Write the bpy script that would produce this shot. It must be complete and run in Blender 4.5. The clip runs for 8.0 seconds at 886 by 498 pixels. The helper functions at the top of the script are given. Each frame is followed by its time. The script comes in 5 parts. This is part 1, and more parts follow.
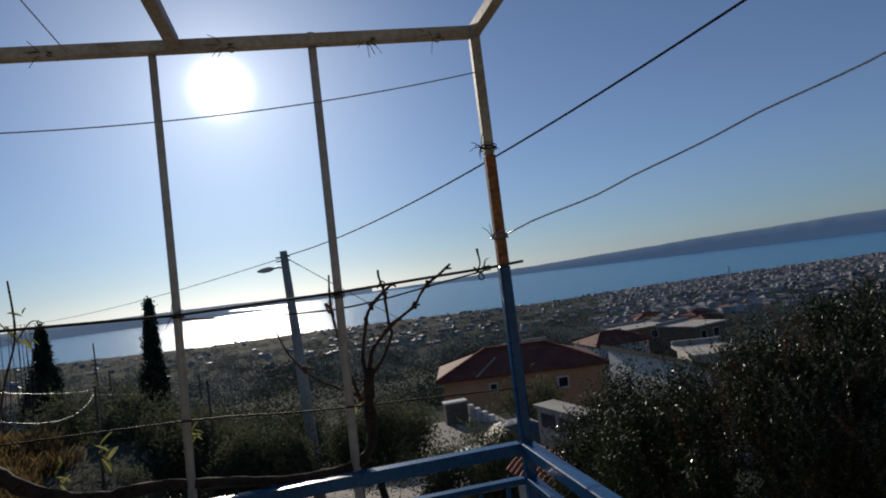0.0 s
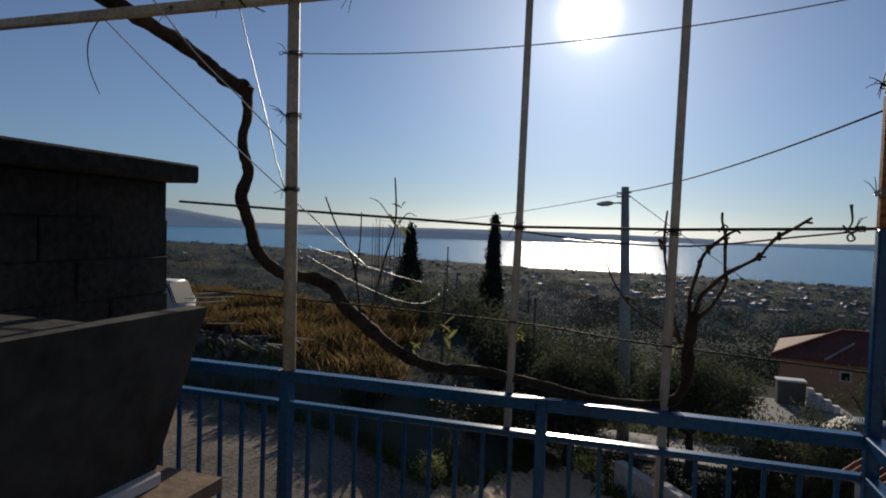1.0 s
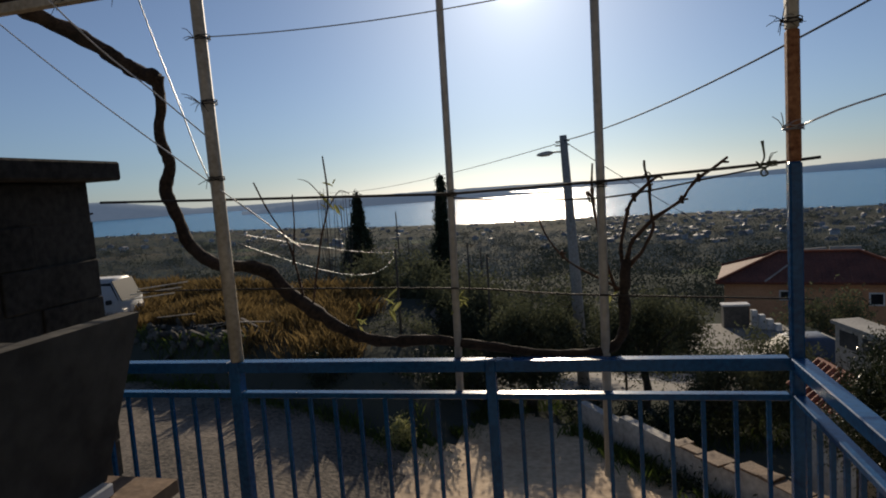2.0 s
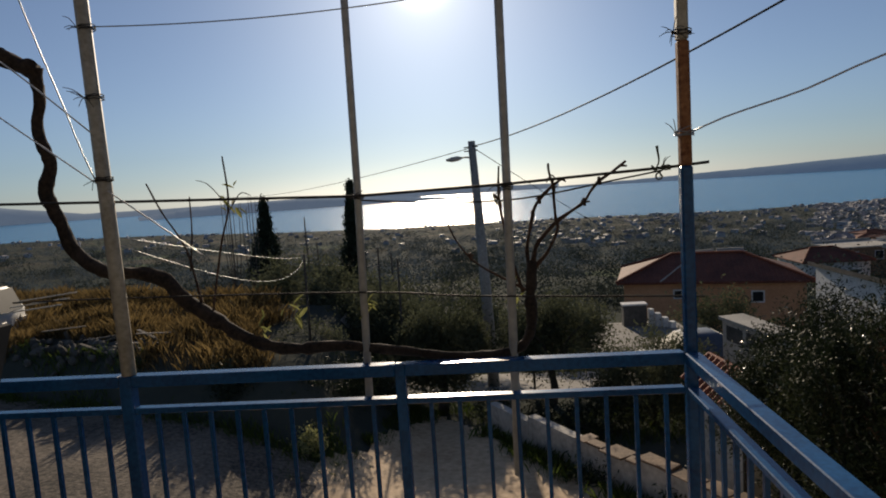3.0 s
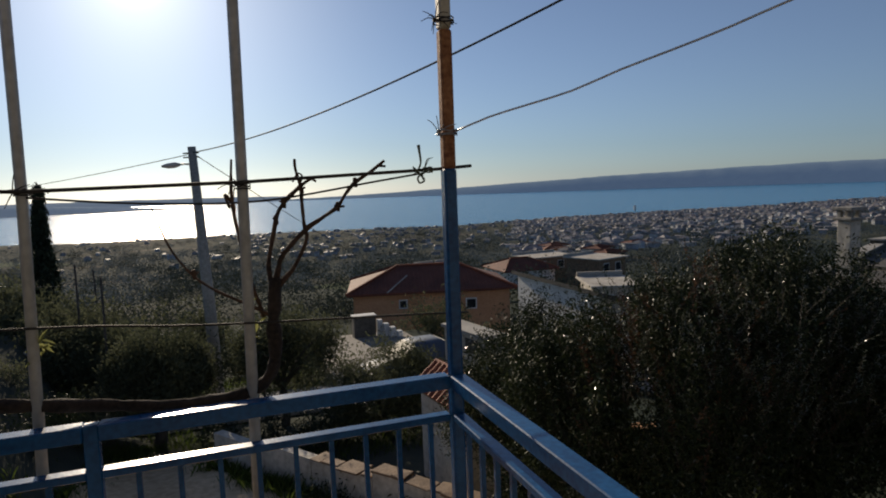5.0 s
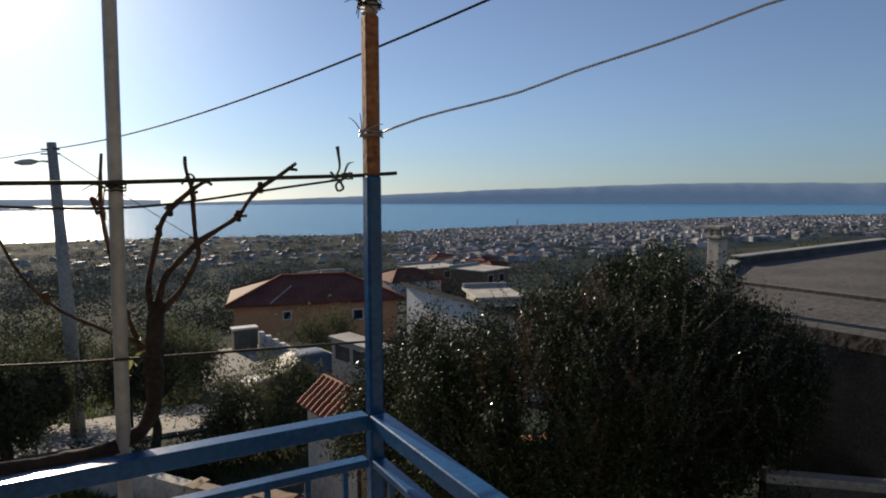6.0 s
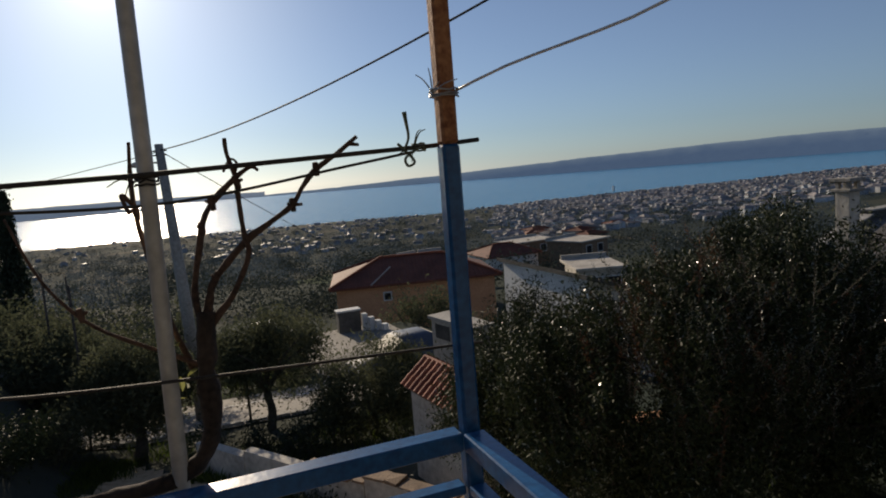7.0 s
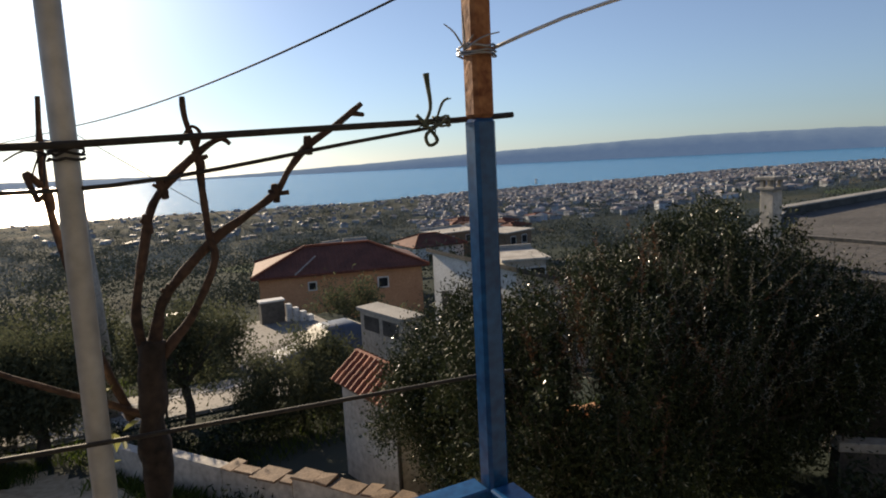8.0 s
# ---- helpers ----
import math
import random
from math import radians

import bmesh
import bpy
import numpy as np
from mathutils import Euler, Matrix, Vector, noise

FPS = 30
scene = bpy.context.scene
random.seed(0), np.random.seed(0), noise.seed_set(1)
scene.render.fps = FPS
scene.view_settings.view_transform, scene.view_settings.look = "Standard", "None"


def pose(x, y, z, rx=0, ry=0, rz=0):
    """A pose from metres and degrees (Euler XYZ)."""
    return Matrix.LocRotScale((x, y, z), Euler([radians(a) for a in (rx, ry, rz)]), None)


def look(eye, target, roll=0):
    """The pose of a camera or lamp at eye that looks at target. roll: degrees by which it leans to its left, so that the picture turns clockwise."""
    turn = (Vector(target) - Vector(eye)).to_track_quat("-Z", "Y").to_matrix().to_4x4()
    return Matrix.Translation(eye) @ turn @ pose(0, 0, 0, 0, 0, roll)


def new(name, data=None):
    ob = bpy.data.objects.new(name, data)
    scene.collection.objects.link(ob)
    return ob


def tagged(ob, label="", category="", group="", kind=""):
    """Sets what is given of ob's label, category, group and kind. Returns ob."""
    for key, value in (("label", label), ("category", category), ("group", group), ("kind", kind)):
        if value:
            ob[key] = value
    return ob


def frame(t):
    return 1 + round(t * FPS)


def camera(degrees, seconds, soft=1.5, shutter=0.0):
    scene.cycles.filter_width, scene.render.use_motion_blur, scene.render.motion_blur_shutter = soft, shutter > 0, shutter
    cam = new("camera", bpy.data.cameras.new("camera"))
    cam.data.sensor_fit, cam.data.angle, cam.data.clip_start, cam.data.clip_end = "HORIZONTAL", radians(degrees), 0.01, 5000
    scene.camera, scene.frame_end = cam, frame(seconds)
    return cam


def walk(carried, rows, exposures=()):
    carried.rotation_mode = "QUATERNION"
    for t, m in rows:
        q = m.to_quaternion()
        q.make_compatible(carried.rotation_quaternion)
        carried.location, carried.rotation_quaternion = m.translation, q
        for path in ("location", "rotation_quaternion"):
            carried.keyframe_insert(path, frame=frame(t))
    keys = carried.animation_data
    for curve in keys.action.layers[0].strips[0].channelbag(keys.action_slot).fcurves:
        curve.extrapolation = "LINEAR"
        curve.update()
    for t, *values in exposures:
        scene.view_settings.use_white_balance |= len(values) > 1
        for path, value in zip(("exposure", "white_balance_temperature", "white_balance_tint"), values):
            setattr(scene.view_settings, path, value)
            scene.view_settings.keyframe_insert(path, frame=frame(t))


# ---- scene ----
cam = camera(69.8, 8.0, soft=1.9)
PATH = [
    (0, (0.445, 0.026, 1.622), (0.886, 1.975, 1.706), -7.13),
    (0.1, (0.442, 0.008, 1.616), (0.672, 1.990, 1.743), -5.48),
    (0.2, (0.445, -0.012, 1.615), (0.466, 1.983, 1.758), -5.28),
    (0.3, (0.444, -0.001, 1.621), (0.273, 1.986, 1.767), -3.90),
    (0.4, (0.448, -0.001, 1.621), (0.124, 1.967, 1.771), -3.38),
    (0.5, (0.437, 0.010, 1.618), (0.007, 1.959, 1.744), -3.31),
    (0.6, (0.451, 0.000, 1.617), (-0.050, 1.932, 1.739), -2.76),
    (0.7, (0.457, -0.013, 1.612), (-0.115, 1.902, 1.695), -3.00),
    (0.8, (0.460, -0.012, 1.607), (-0.122, 1.901, 1.648), -2.07),
    (0.9, (0.460, -0.012, 1.598), (-0.152, 1.893, 1.578), 0.16),
    (1, (0.449, -0.007, 1.594), (-0.139, 1.903, 1.523), 1.98),
    (1.1, (0.462, -0.011, 1.598), (-0.134, 1.895, 1.492), 2.20),
    (1.2, (0.454, -0.003, 1.606), (-0.155, 1.897, 1.463), 1.18),
    (2.3, (0.516, 0.009, 1.624), (0.128, 1.962, 1.431), -5.44),
    (2.4, (0.518, 0.020, 1.622), (0.139, 1.974, 1.427), -5.64),
    (2.5, (0.521, 0.023, 1.618), (0.178, 1.984, 1.425), -4.98),
    (2.6, (0.521, 0.025, 1.618), (0.208, 1.991, 1.420), -5.61),
    (2.7, (0.518, 0.033, 1.617), (0.243, 2.003, 1.410), -5.60),
    (2.8, (0.516, 0.032, 1.617), (0.262, 2.005, 1.410), -5.59),
    (2.9, (0.512, 0.032, 1.615), (0.295, 2.010, 1.413), -4.40),
    (3, (0.506, 0.030, 1.613), (0.345, 2.014, 1.420), -3.77),
    (3.1, (0.505, 0.035, 1.613), (0.415, 2.022, 1.410), -4.06),
    (3.2, (0.498, 0.042, 1.613), (0.543, 2.030, 1.399), -3.92),
    (3.3, (0.491, 0.048, 1.613), (0.673, 2.028, 1.393), -3.30),
    (3.4, (0.482, 0.052, 1.608), (0.807, 2.018, 1.436), -1.96),
    (3.5, (0.467, 0.058, 1.612), (0.885, 2.005, 1.429), -2.02),
    (3.6, (0.461, 0.061, 1.603), (0.973, 1.984, 1.403), -1.60),
    (3.7, (0.449, 0.064, 1.599), (1.048, 1.961, 1.388), -1.51),
    (3.8, (0.440, 0.069, 1.594), (1.053, 1.959, 1.359), -0.89),
    (3.9, (0.433, 0.073, 1.592), (1.069, 1.955, 1.360), -0.47),
    (4, (0.424, 0.077, 1.588), (1.034, 1.965, 1.341), -0.12),
    (4.1, (0.426, 0.114, 1.582), (1.035, 2.002, 1.323), -1.39),
    (4.2, (0.438, 0.150, 1.582), (0.991, 2.054, 1.322), -2.97),
    (5.3, (0.486, 0.503, 1.575), (1.244, 2.347, 1.411), -0.01),
    (5.4, (0.475, 0.537, 1.576), (1.285, 2.360, 1.430), 1.32),
    (5.5, (0.474, 0.582, 1.576), (1.398, 2.352, 1.467), 2.98),
    (5.6, (0.466, 0.600, 1.583), (1.461, 2.331, 1.468), 1.92),
    (5.7, (0.467, 0.621, 1.585), (1.498, 2.332, 1.491), 1.66),
    (5.8, (0.473, 0.635, 1.584), (1.493, 2.352, 1.477), 0.42),
    (5.9, (0.475, 0.655, 1.584), (1.492, 2.371, 1.447), -0.19),
    (6, (0.486, 0.683, 1.579), (1.479, 2.411, 1.411), -0.21),
    (6.1, (0.500, 0.712, 1.579), (1.497, 2.432, 1.360), -0.69),
    (6.2, (0.523, 0.748, 1.574), (1.496, 2.484, 1.375), -1.30),
    (6.3, (0.546, 0.778, 1.570), (1.485, 2.535, 1.386), -2.78),
    (6.4, (0.569, 0.813, 1.566), (1.468, 2.591, 1.398), -4.24),
    (6.5, (0.597, 0.853, 1.565), (1.482, 2.642, 1.443), -5.59),
    (6.6, (0.602, 0.870, 1.568), (1.460, 2.672, 1.445), -6.06),
    (6.7, (0.610, 0.889, 1.573), (1.400, 2.723, 1.468), -5.78),
    (6.8, (0.620, 0.908, 1.576), (1.385, 2.751, 1.442), -5.51),
    (6.9, (0.626, 0.930, 1.572), (1.357, 2.783, 1.389), -4.77),
    (7, (0.635, 0.953, 1.569), (1.353, 2.806, 1.336), -4.46),
    (7.1, (0.631, 0.985, 1.558), (1.336, 2.834, 1.268), -3.74),
    (7.2, (0.628, 1.019, 1.556), (1.377, 2.848, 1.250), -3.10),
    (7.3, (0.622, 1.054, 1.555), (1.412, 2.870, 1.270), -1.95),
    (7.4, (0.614, 1.088, 1.558), (1.460, 2.881, 1.293), -1.62),
    (7.5, (0.605, 1.129, 1.563), (1.482, 2.906, 1.295), -1.79),
    (7.6, (0.596, 1.168, 1.562), (1.556, 2.904, 1.304), -1.26),
    (7.7, (0.591, 1.200, 1.566), (1.592, 2.910, 1.291), -2.07),
    (7.8, (0.591, 1.238, 1.566), (1.606, 2.940, 1.297), -1.44),
    (7.9, (0.584, 1.270, 1.568), (1.574, 2.986, 1.293), -2.42),
    (8, (0.596, 1.318, 1.569), (1.524, 3.067, 1.289), -2.86),
]
walk(cam, [(t, look(eye, target, roll)) for t, eye, target, roll in PATH],
     exposures=[(0, -0.2, 6550, 10), (1.2, -0.25, 6850, 10), (2.5, 0.0, 7450, 11.5), (3.5, -0.1, 7500, 11.5), (4, 0.05, 7550, 11.5), (5.3, 0.08, 7300, 11), (5.5, 0.05, 7200, 11), (5.7, 0.34, 7250, 11), (6, 0.48, 7350, 11), (6.5, 0.42, 7450, 11.5), (7, 0.1, 7500, 11.5), (7.5, 0.52, 7750, 11.5), (8, 0.8, 7900, 12)])

# ---- light and sky ----
SUN_AZ, SUN_EL = -5.0, 18.0
sun_dir = Vector((math.sin(radians(SUN_AZ)) * math.cos(radians(SUN_EL)), math.cos(radians(SUN_AZ)) * math.cos(radians(SUN_EL)), math.sin(radians(SUN_EL))))
world = bpy.data.worlds.new("world")
scene.world = world
world.use_nodes = True
wn, wl = world.node_tree.nodes, world.node_tree.links
sky = wn.new("ShaderNodeTexSky")
sky.sky_type, sky.sun_disc = "NISHITA", False
sky.sun_elevation, sky.sun_rotation = radians(SUN_EL), radians(SUN_AZ)
sky.altitude, sky.air_density, sky.dust_density, sky.ozone_density = 100, 1.0, 0.3, 4.5
pale, tint = wn.new("ShaderNodeHueSaturation"), wn.new("ShaderNodeMix")
pale.inputs["Saturation"].default_value = 0.71
tint.data_type, tint.blend_type = "RGBA", "MULTIPLY"
tint.inputs["Factor"].default_value, tint.inputs["B"].default_value = 1.0, (0.755, 0.955, 1.255, 1)
wl.new(sky.outputs["Color"], pale.inputs["Color"])
wl.new(pale.outputs["Color"], tint.inputs["A"])
# the sun and the bright air round it
way, toward, aureole, halo, core, some, both, glow = (wn.new("ShaderNodeTexCoord"), wn.new("ShaderNodeVectorMath"), wn.new("ShaderNodeMath"), wn.new("ShaderNodeMath"), wn.new("ShaderNodeMath"), wn.new("ShaderNodeMath"), wn.new("ShaderNodeMath"), wn.new("ShaderNodeVectorMath"))
toward.operation = "DOT_PRODUCT"
toward.inputs[1].default_value = sun_dir
wl.new(way.outputs["Generated"], toward.inputs[0])
for node, power in ((aureole, 45.0), (core, 3000.0), (halo, 300.0)):
    node.operation, node.use_clamp = "POWER", False
    node.inputs[1].default_value = power
    wl.new(toward.outputs["Value"], node.inputs[0])
both.operation = "MULTIPLY_ADD"
both.inputs[1].default_value = 22.0
some.operation = "MULTIPLY_ADD"
some.inputs[1].default_value = 1.1
wl.new(halo.outputs[0], some.inputs[0])
wl.new(aureole.outputs[0], some.inputs[2])
wl.new(core.outputs[0], both.inputs[0])
wl.new(some.outputs[0], both.inputs[2])
glow.operation = "MULTIPLY_ADD"
glow.inputs[1].default_value = (4.5, 4.5, 4.4)
wl.new(both.outputs[0], glow.inputs[0])
wl.new(tint.outputs["Result"], glow.inputs[2])
wl.new(glow.outputs["Vector"], wn["Background"].inputs["Color"])
wn["Background"].inputs["Strength"].default_value = 0.06
sun = new("sun", bpy.data.lights.new("sun", "SUN"))
sun.data.energy, sun.data.angle, sun.data.color = 3.9, radians(0.6), (1.0, 0.90, 0.76)
sun.matrix_world = look(sun_dir * 50, (0, 0, 0))


# ---- materials ----
def material(name, dark, light, rough=0.7, metal=0.0, grain=8.0, stain=1.0, bump=0.15, spec=0.4, per="", translucent=0.0):
    """A surface between two colours, varied at a large and a small scale (cycles a metre), with fine relief. per: 'object' or 'island' varies pieces."""
    m = bpy.data.materials.new(name)
    m.use_nodes = True
    n, l = m.node_tree.nodes, m.node_tree.links
    b = n["Principled BSDF"]
    geo = n.new("ShaderNodeNewGeometry")
    big, small = n.new("ShaderNodeTexNoise"), n.new("ShaderNodeTexNoise")
    big.inputs["Scale"].default_value, big.inputs["Detail"].default_value = stain, 4
    small.inputs["Scale"].default_value, small.inputs["Detail"].default_value = grain, 5
    l.new(geo.outputs["Position"], big.inputs["Vector"])
    l.new(geo.outputs["Position"], small.inputs["Vector"])
    add = n.new("ShaderNodeMath")
    add.operation = "ADD"
    l.new(big.outputs["Fac"], add.inputs[0])
    l.new(small.outputs["Fac"], add.inputs[1])
    last = add.outputs[0]
    low, high = 0.72, 1.28
    if per:
        src = n.new("ShaderNodeObjectInfo").outputs["Random"] if per == "object" else geo.outputs["Random Per Island"]
        more = n.new("ShaderNodeMath")
        more.operation = "ADD"
        l.new(last, more.inputs[0])
        l.new(src, more.inputs[1])
        last, low, high = more.outputs[0], 0.85, 2.15
    span = n.new("ShaderNodeMapRange")
    span.inputs["From Min"].default_value, span.inputs["From Max"].default_value = low, high
    l.new(last, span.inputs["Value"])
    mix = n.new("ShaderNodeMix")
    mix.data_type = "RGBA"
    mix.inputs["A"].default_value, mix.inputs["B"].default_value = (*dark, 1), (*light, 1)
    l.new(span.outputs["Result"], mix.inputs["Factor"])
    l.new(mix.outputs["Result"], b.inputs["Base Color"])
    b.inputs["Roughness"].default_value, b.inputs["Metallic"].default_value = rough, metal
    b.inputs["Specular IOR Level"].default_value = spec
    if bump:
        rel = n.new("ShaderNodeBump")
        rel.inputs["Strength"].default_value, rel.inputs["Distance"].default_value = bump, 0.3 / grain
        l.new(small.outputs["Fac"], rel.inputs["Height"])
        l.new(rel.outputs["Normal"], b.inputs["Normal"])
    if translucent:
        thin, blend = n.new("ShaderNodeBsdfTranslucent"), n.new("ShaderNodeMixShader")
        l.new(mix.outputs["Result"], thin.inputs["Color"])
        blend.inputs["Fac"].default_value = translucent
        l.new(b.outputs["BSDF"], blend.inputs[1])
        l.new(thin.outputs["BSDF"], blend.inputs[2])
        l.new(blend.outputs["Shader"], n["Material Output"].inputs["Surface"])
    return m


BLUE = material("blue_paint", (0.003, 0.050, 0.145), (0.010, 0.112, 0.28), 0.27, 0, 60, 5, 0.08, 0.5)
RUST = material("rusty_steel", (0.17, 0.055, 0.024), (0.52, 0.25, 0.115), 0.75, 0.2, 70, 9, 0.3)
CREAM = material("cream_paint", (0.32, 0.27, 0.20), (0.58, 0.52, 0.42), 0.6, 0, 50, 6, 0.12)
ZINC = material("zinc_tube", (0.40, 0.37, 0.32), (0.60, 0.56, 0.50), 0.45, 0.1, 40, 6, 0.1)
IRON = material("dark_iron", (0.02, 0.018, 0.017), (0.06, 0.05, 0.04), 0.7, 0.2, 60, 8, 0.2)
WIRE = material("steel_wire", (0.25, 0.25, 0.25), (0.5, 0.5, 0.5), 0.35, 0.8, 60, 8, 0.1)
CABLE = material("black_cable", (0.012, 0.012, 0.012), (0.035, 0.035, 0.035), 0.7, 0, 60, 8, 0.1)
TWINE = material("green_twine", (0.05, 0.07, 0.05), (0.16, 0.17, 0.12), 0.9, 0, 200, 20, 0.2)
BARK = material("vine_bark", (0.025, 0.016, 0.012), (0.125, 0.072, 0.05), 0.9, 0, 90, 12, 0.7)
# vine bark darkened to give cordon and arms their shading by colour
DARK_BARK = material("shade_dark_bark", (0.014, 0.011, 0.009), (0.065, 0.045, 0.034), 0.95, 0, 70, 12, 0.9)
OLIVE_BARK = material("olive_bark", (0.028, 0.025, 0.022), (0.10, 0.088, 0.075), 0.9, 0, 30, 4, 0.7)
LEAF = material("olive_leaf", (0.011, 0.019, 0.009), (0.052, 0.068, 0.031), 0.6, 0, 30, 1.2, 0, 0.1, "island", 0.12)
MATTE_LEAF = material("dull_olive_leaf", (0.038, 0.048, 0.028), (0.135, 0.145, 0.088), 0.9, 0, 3, 0.5, 0, 0.05, "", 0.36)
DARK_LEAF = material("cypress_leaf", (0.010, 0.020, 0.010), (0.03, 0.045, 0.02), 0.6, 0, 20, 1, 0, 0.3, "island", 0.1)
DRY_LEAF = material("dry_leaf", (0.18, 0.20, 0.06), (0.42, 0.40, 0.18), 0.7, 0, 40, 8, 0, 0.3, "island", 0.4)
STRAW = material("dry_grass", (0.05, 0.036, 0.016), (0.25, 0.17, 0.07), 0.8, 0, 6, 0.7, 0, 0.2, "island", 0.45)
GREEN_GRASS = material("green_grass", (0.03, 0.05, 0.012), (0.10, 0.14, 0.03), 0.7, 0, 20, 0.6, 0, 0.2, "island", 0.4)
CONCRETE = material("concrete", (0.22, 0.21, 0.19), (0.42, 0.40, 0.36), 0.85, 0, 14, 0.7, 0.35)
PAVING = material("worn_concrete_paving", (0.42, 0.28, 0.165), (0.72, 0.53, 0.34), 0.8, 0, 7, 0.45, 0.25, 0.25)
GRAVEL = material("gravel", (0.040, 0.034, 0.027), (0.25, 0.20, 0.15), 0.95, 0, 13, 0.5, 1.0)
ASPHALT = material("pale_worn_concrete_road", (0.15, 0.14, 0.125), (0.29, 0.265, 0.235), 0.9, 0, 10, 0.3, 0.3)
WHITE = material("white_render", (0.52, 0.52, 0.50), (0.78, 0.78, 0.76), 0.8, 0, 12, 0.8, 0.15)
ORANGE = material("orange_render", (0.50, 0.24, 0.12), (0.66, 0.36, 0.20), 0.85, 0, 9, 0.5, 0.15)
TILE = material("red_roof_tile", (0.13, 0.03, 0.018), (0.34, 0.10, 0.05), 0.8, 0, 18, 1.2, 0.25, 0.3, "object")
ROOF = material("red_roof_field", (0.095, 0.028, 0.018), (0.22, 0.07, 0.042), 0.8, 0, 8, 0.8, 0.4)
BLOCK = material("grey_block", (0.045, 0.043, 0.04), (0.12, 0.115, 0.105), 0.9, 0, 25, 2, 0.5, 0.3)
# darker copy of the block grey, with backlit shade held in its colour
PILLAR = material("shade_dark_masonry", (0.018, 0.017, 0.016), (0.055, 0.052, 0.047), 0.95, 0, 25, 2, 0.6, 0.2)
# duller copy of the white render; shade on yard wall and hut is coloured in
DULL_WHITE = material("dull_white_render", (0.30, 0.27, 0.23), (0.58, 0.54, 0.47), 0.85, 0, 9, 0.9, 0.25)
PALE_WIRE = material("pale_kinked_wire", (0.55, 0.54, 0.52), (0.8, 0.79, 0.77), 0.4, 0.4, 60, 8, 0.1)
BROWN_STONE = material("brown_stone_top", (0.13, 0.08, 0.05), (0.30, 0.20, 0.125), 0.8, 0, 30, 4, 0.3)
CAR_PAINT = material("silver_blue_car_paint", (0.07, 0.095, 0.14), (0.10, 0.13, 0.18), 0.6, 0.0, 10, 1, 0, 0.15)
WHITE_PAINT = material("white_vehicle_paint", (0.42, 0.42, 0.42), (0.5, 0.5, 0.5), 0.5, 0, 10, 1, 0)
GLASS = material("dark_window_glass", (0.01, 0.012, 0.015), (0.02, 0.022, 0.026), 0.55, 0, 2, 1, 0, 0.12)
RUBBER = material("black_rubber", (0.012, 0.012, 0.012), (0.03, 0.03, 0.03), 0.8, 0, 30, 4, 0.1)
EARTH = material("scrub_ground", (0.024, 0.030, 0.022), (0.060, 0.062, 0.046), 0.97, 0, 1.5, 0.05, 0.5, 0.02)
# walls tinted with blue haze; the paler roofs stand in for sun glare
TOWN_WALL = material("hazed_town_walls", (0.15, 0.165, 0.19), (0.60, 0.64, 0.68), 0.8, 0, 0.5, 0.02, 0, 0.3, "island")
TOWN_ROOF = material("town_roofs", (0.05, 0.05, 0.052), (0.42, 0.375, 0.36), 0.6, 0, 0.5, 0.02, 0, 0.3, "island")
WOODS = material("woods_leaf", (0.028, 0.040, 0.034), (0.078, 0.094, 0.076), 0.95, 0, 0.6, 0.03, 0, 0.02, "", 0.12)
# blue-grey leaf colour carries the haze of distance
FAR_WOODS = material("hazed_woods_leaf", (0.048, 0.070, 0.086), (0.108, 0.140, 0.162), 0.95, 0, 0.05, 0.012, 0, 0.02, "", 0.3)
TIP_LEAF = material("olive_tip_leaf", (0.04, 0.045, 0.028), (0.20, 0.22, 0.16), 0.3, 0, 30, 1.2, 0, 0.8, "island", 0.12)
BROWN_LEAF = material("withered_olive_leaf", (0.05, 0.022, 0.012), (0.15, 0.07, 0.035), 0.6, 0, 30, 1.2, 0, 0.25, "island", 0.3)
ROOF_GRAVEL = material("weathered_roof_gravel", (0.045, 0.041, 0.038), (0.12, 0.11, 0.10), 0.95, 0, 9, 0.6, 0.8)
PALE_MORTAR = material("pale_mortar_ridge", (0.32, 0.25, 0.2), (0.5, 0.42, 0.36), 0.85, 0, 12, 1, 0.3)
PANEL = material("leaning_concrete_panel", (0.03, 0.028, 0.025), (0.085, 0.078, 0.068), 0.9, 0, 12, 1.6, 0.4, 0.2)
RUBBLE = material("dirty_rubble_stone", (0.05, 0.047, 0.042), (0.17, 0.16, 0.14), 0.95, 0, 18, 2, 0.6, 0.2, "object")
OLD_WOOD = material("weathered_grey_plank", (0.10, 0.085, 0.065), (0.24, 0.20, 0.16), 0.85, 0, 30, 3, 0.4)
# kept dark so that the unseen house wall bounces little sunlight
HOUSE_WALL = material("dark_stone_wall", (0.08, 0.075, 0.065), (0.16, 0.15, 0.13), 0.9, 0, 8, 0.8, 0.3)
# blue emission on the far land imitates haze; hills give off no light
ISLAND = material("hazed_far_hills", (0.10, 0.14, 0.17), (0.14, 0.18, 0.20), 0.95, 0, 0.02, 0.002, 0, 0.0)
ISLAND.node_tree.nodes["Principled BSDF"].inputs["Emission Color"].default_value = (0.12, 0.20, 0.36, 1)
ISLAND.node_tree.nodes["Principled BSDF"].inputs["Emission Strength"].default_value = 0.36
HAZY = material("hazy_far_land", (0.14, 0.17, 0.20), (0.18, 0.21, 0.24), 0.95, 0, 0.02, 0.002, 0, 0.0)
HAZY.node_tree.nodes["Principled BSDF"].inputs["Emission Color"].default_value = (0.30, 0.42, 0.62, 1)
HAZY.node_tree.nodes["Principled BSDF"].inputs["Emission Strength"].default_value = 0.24

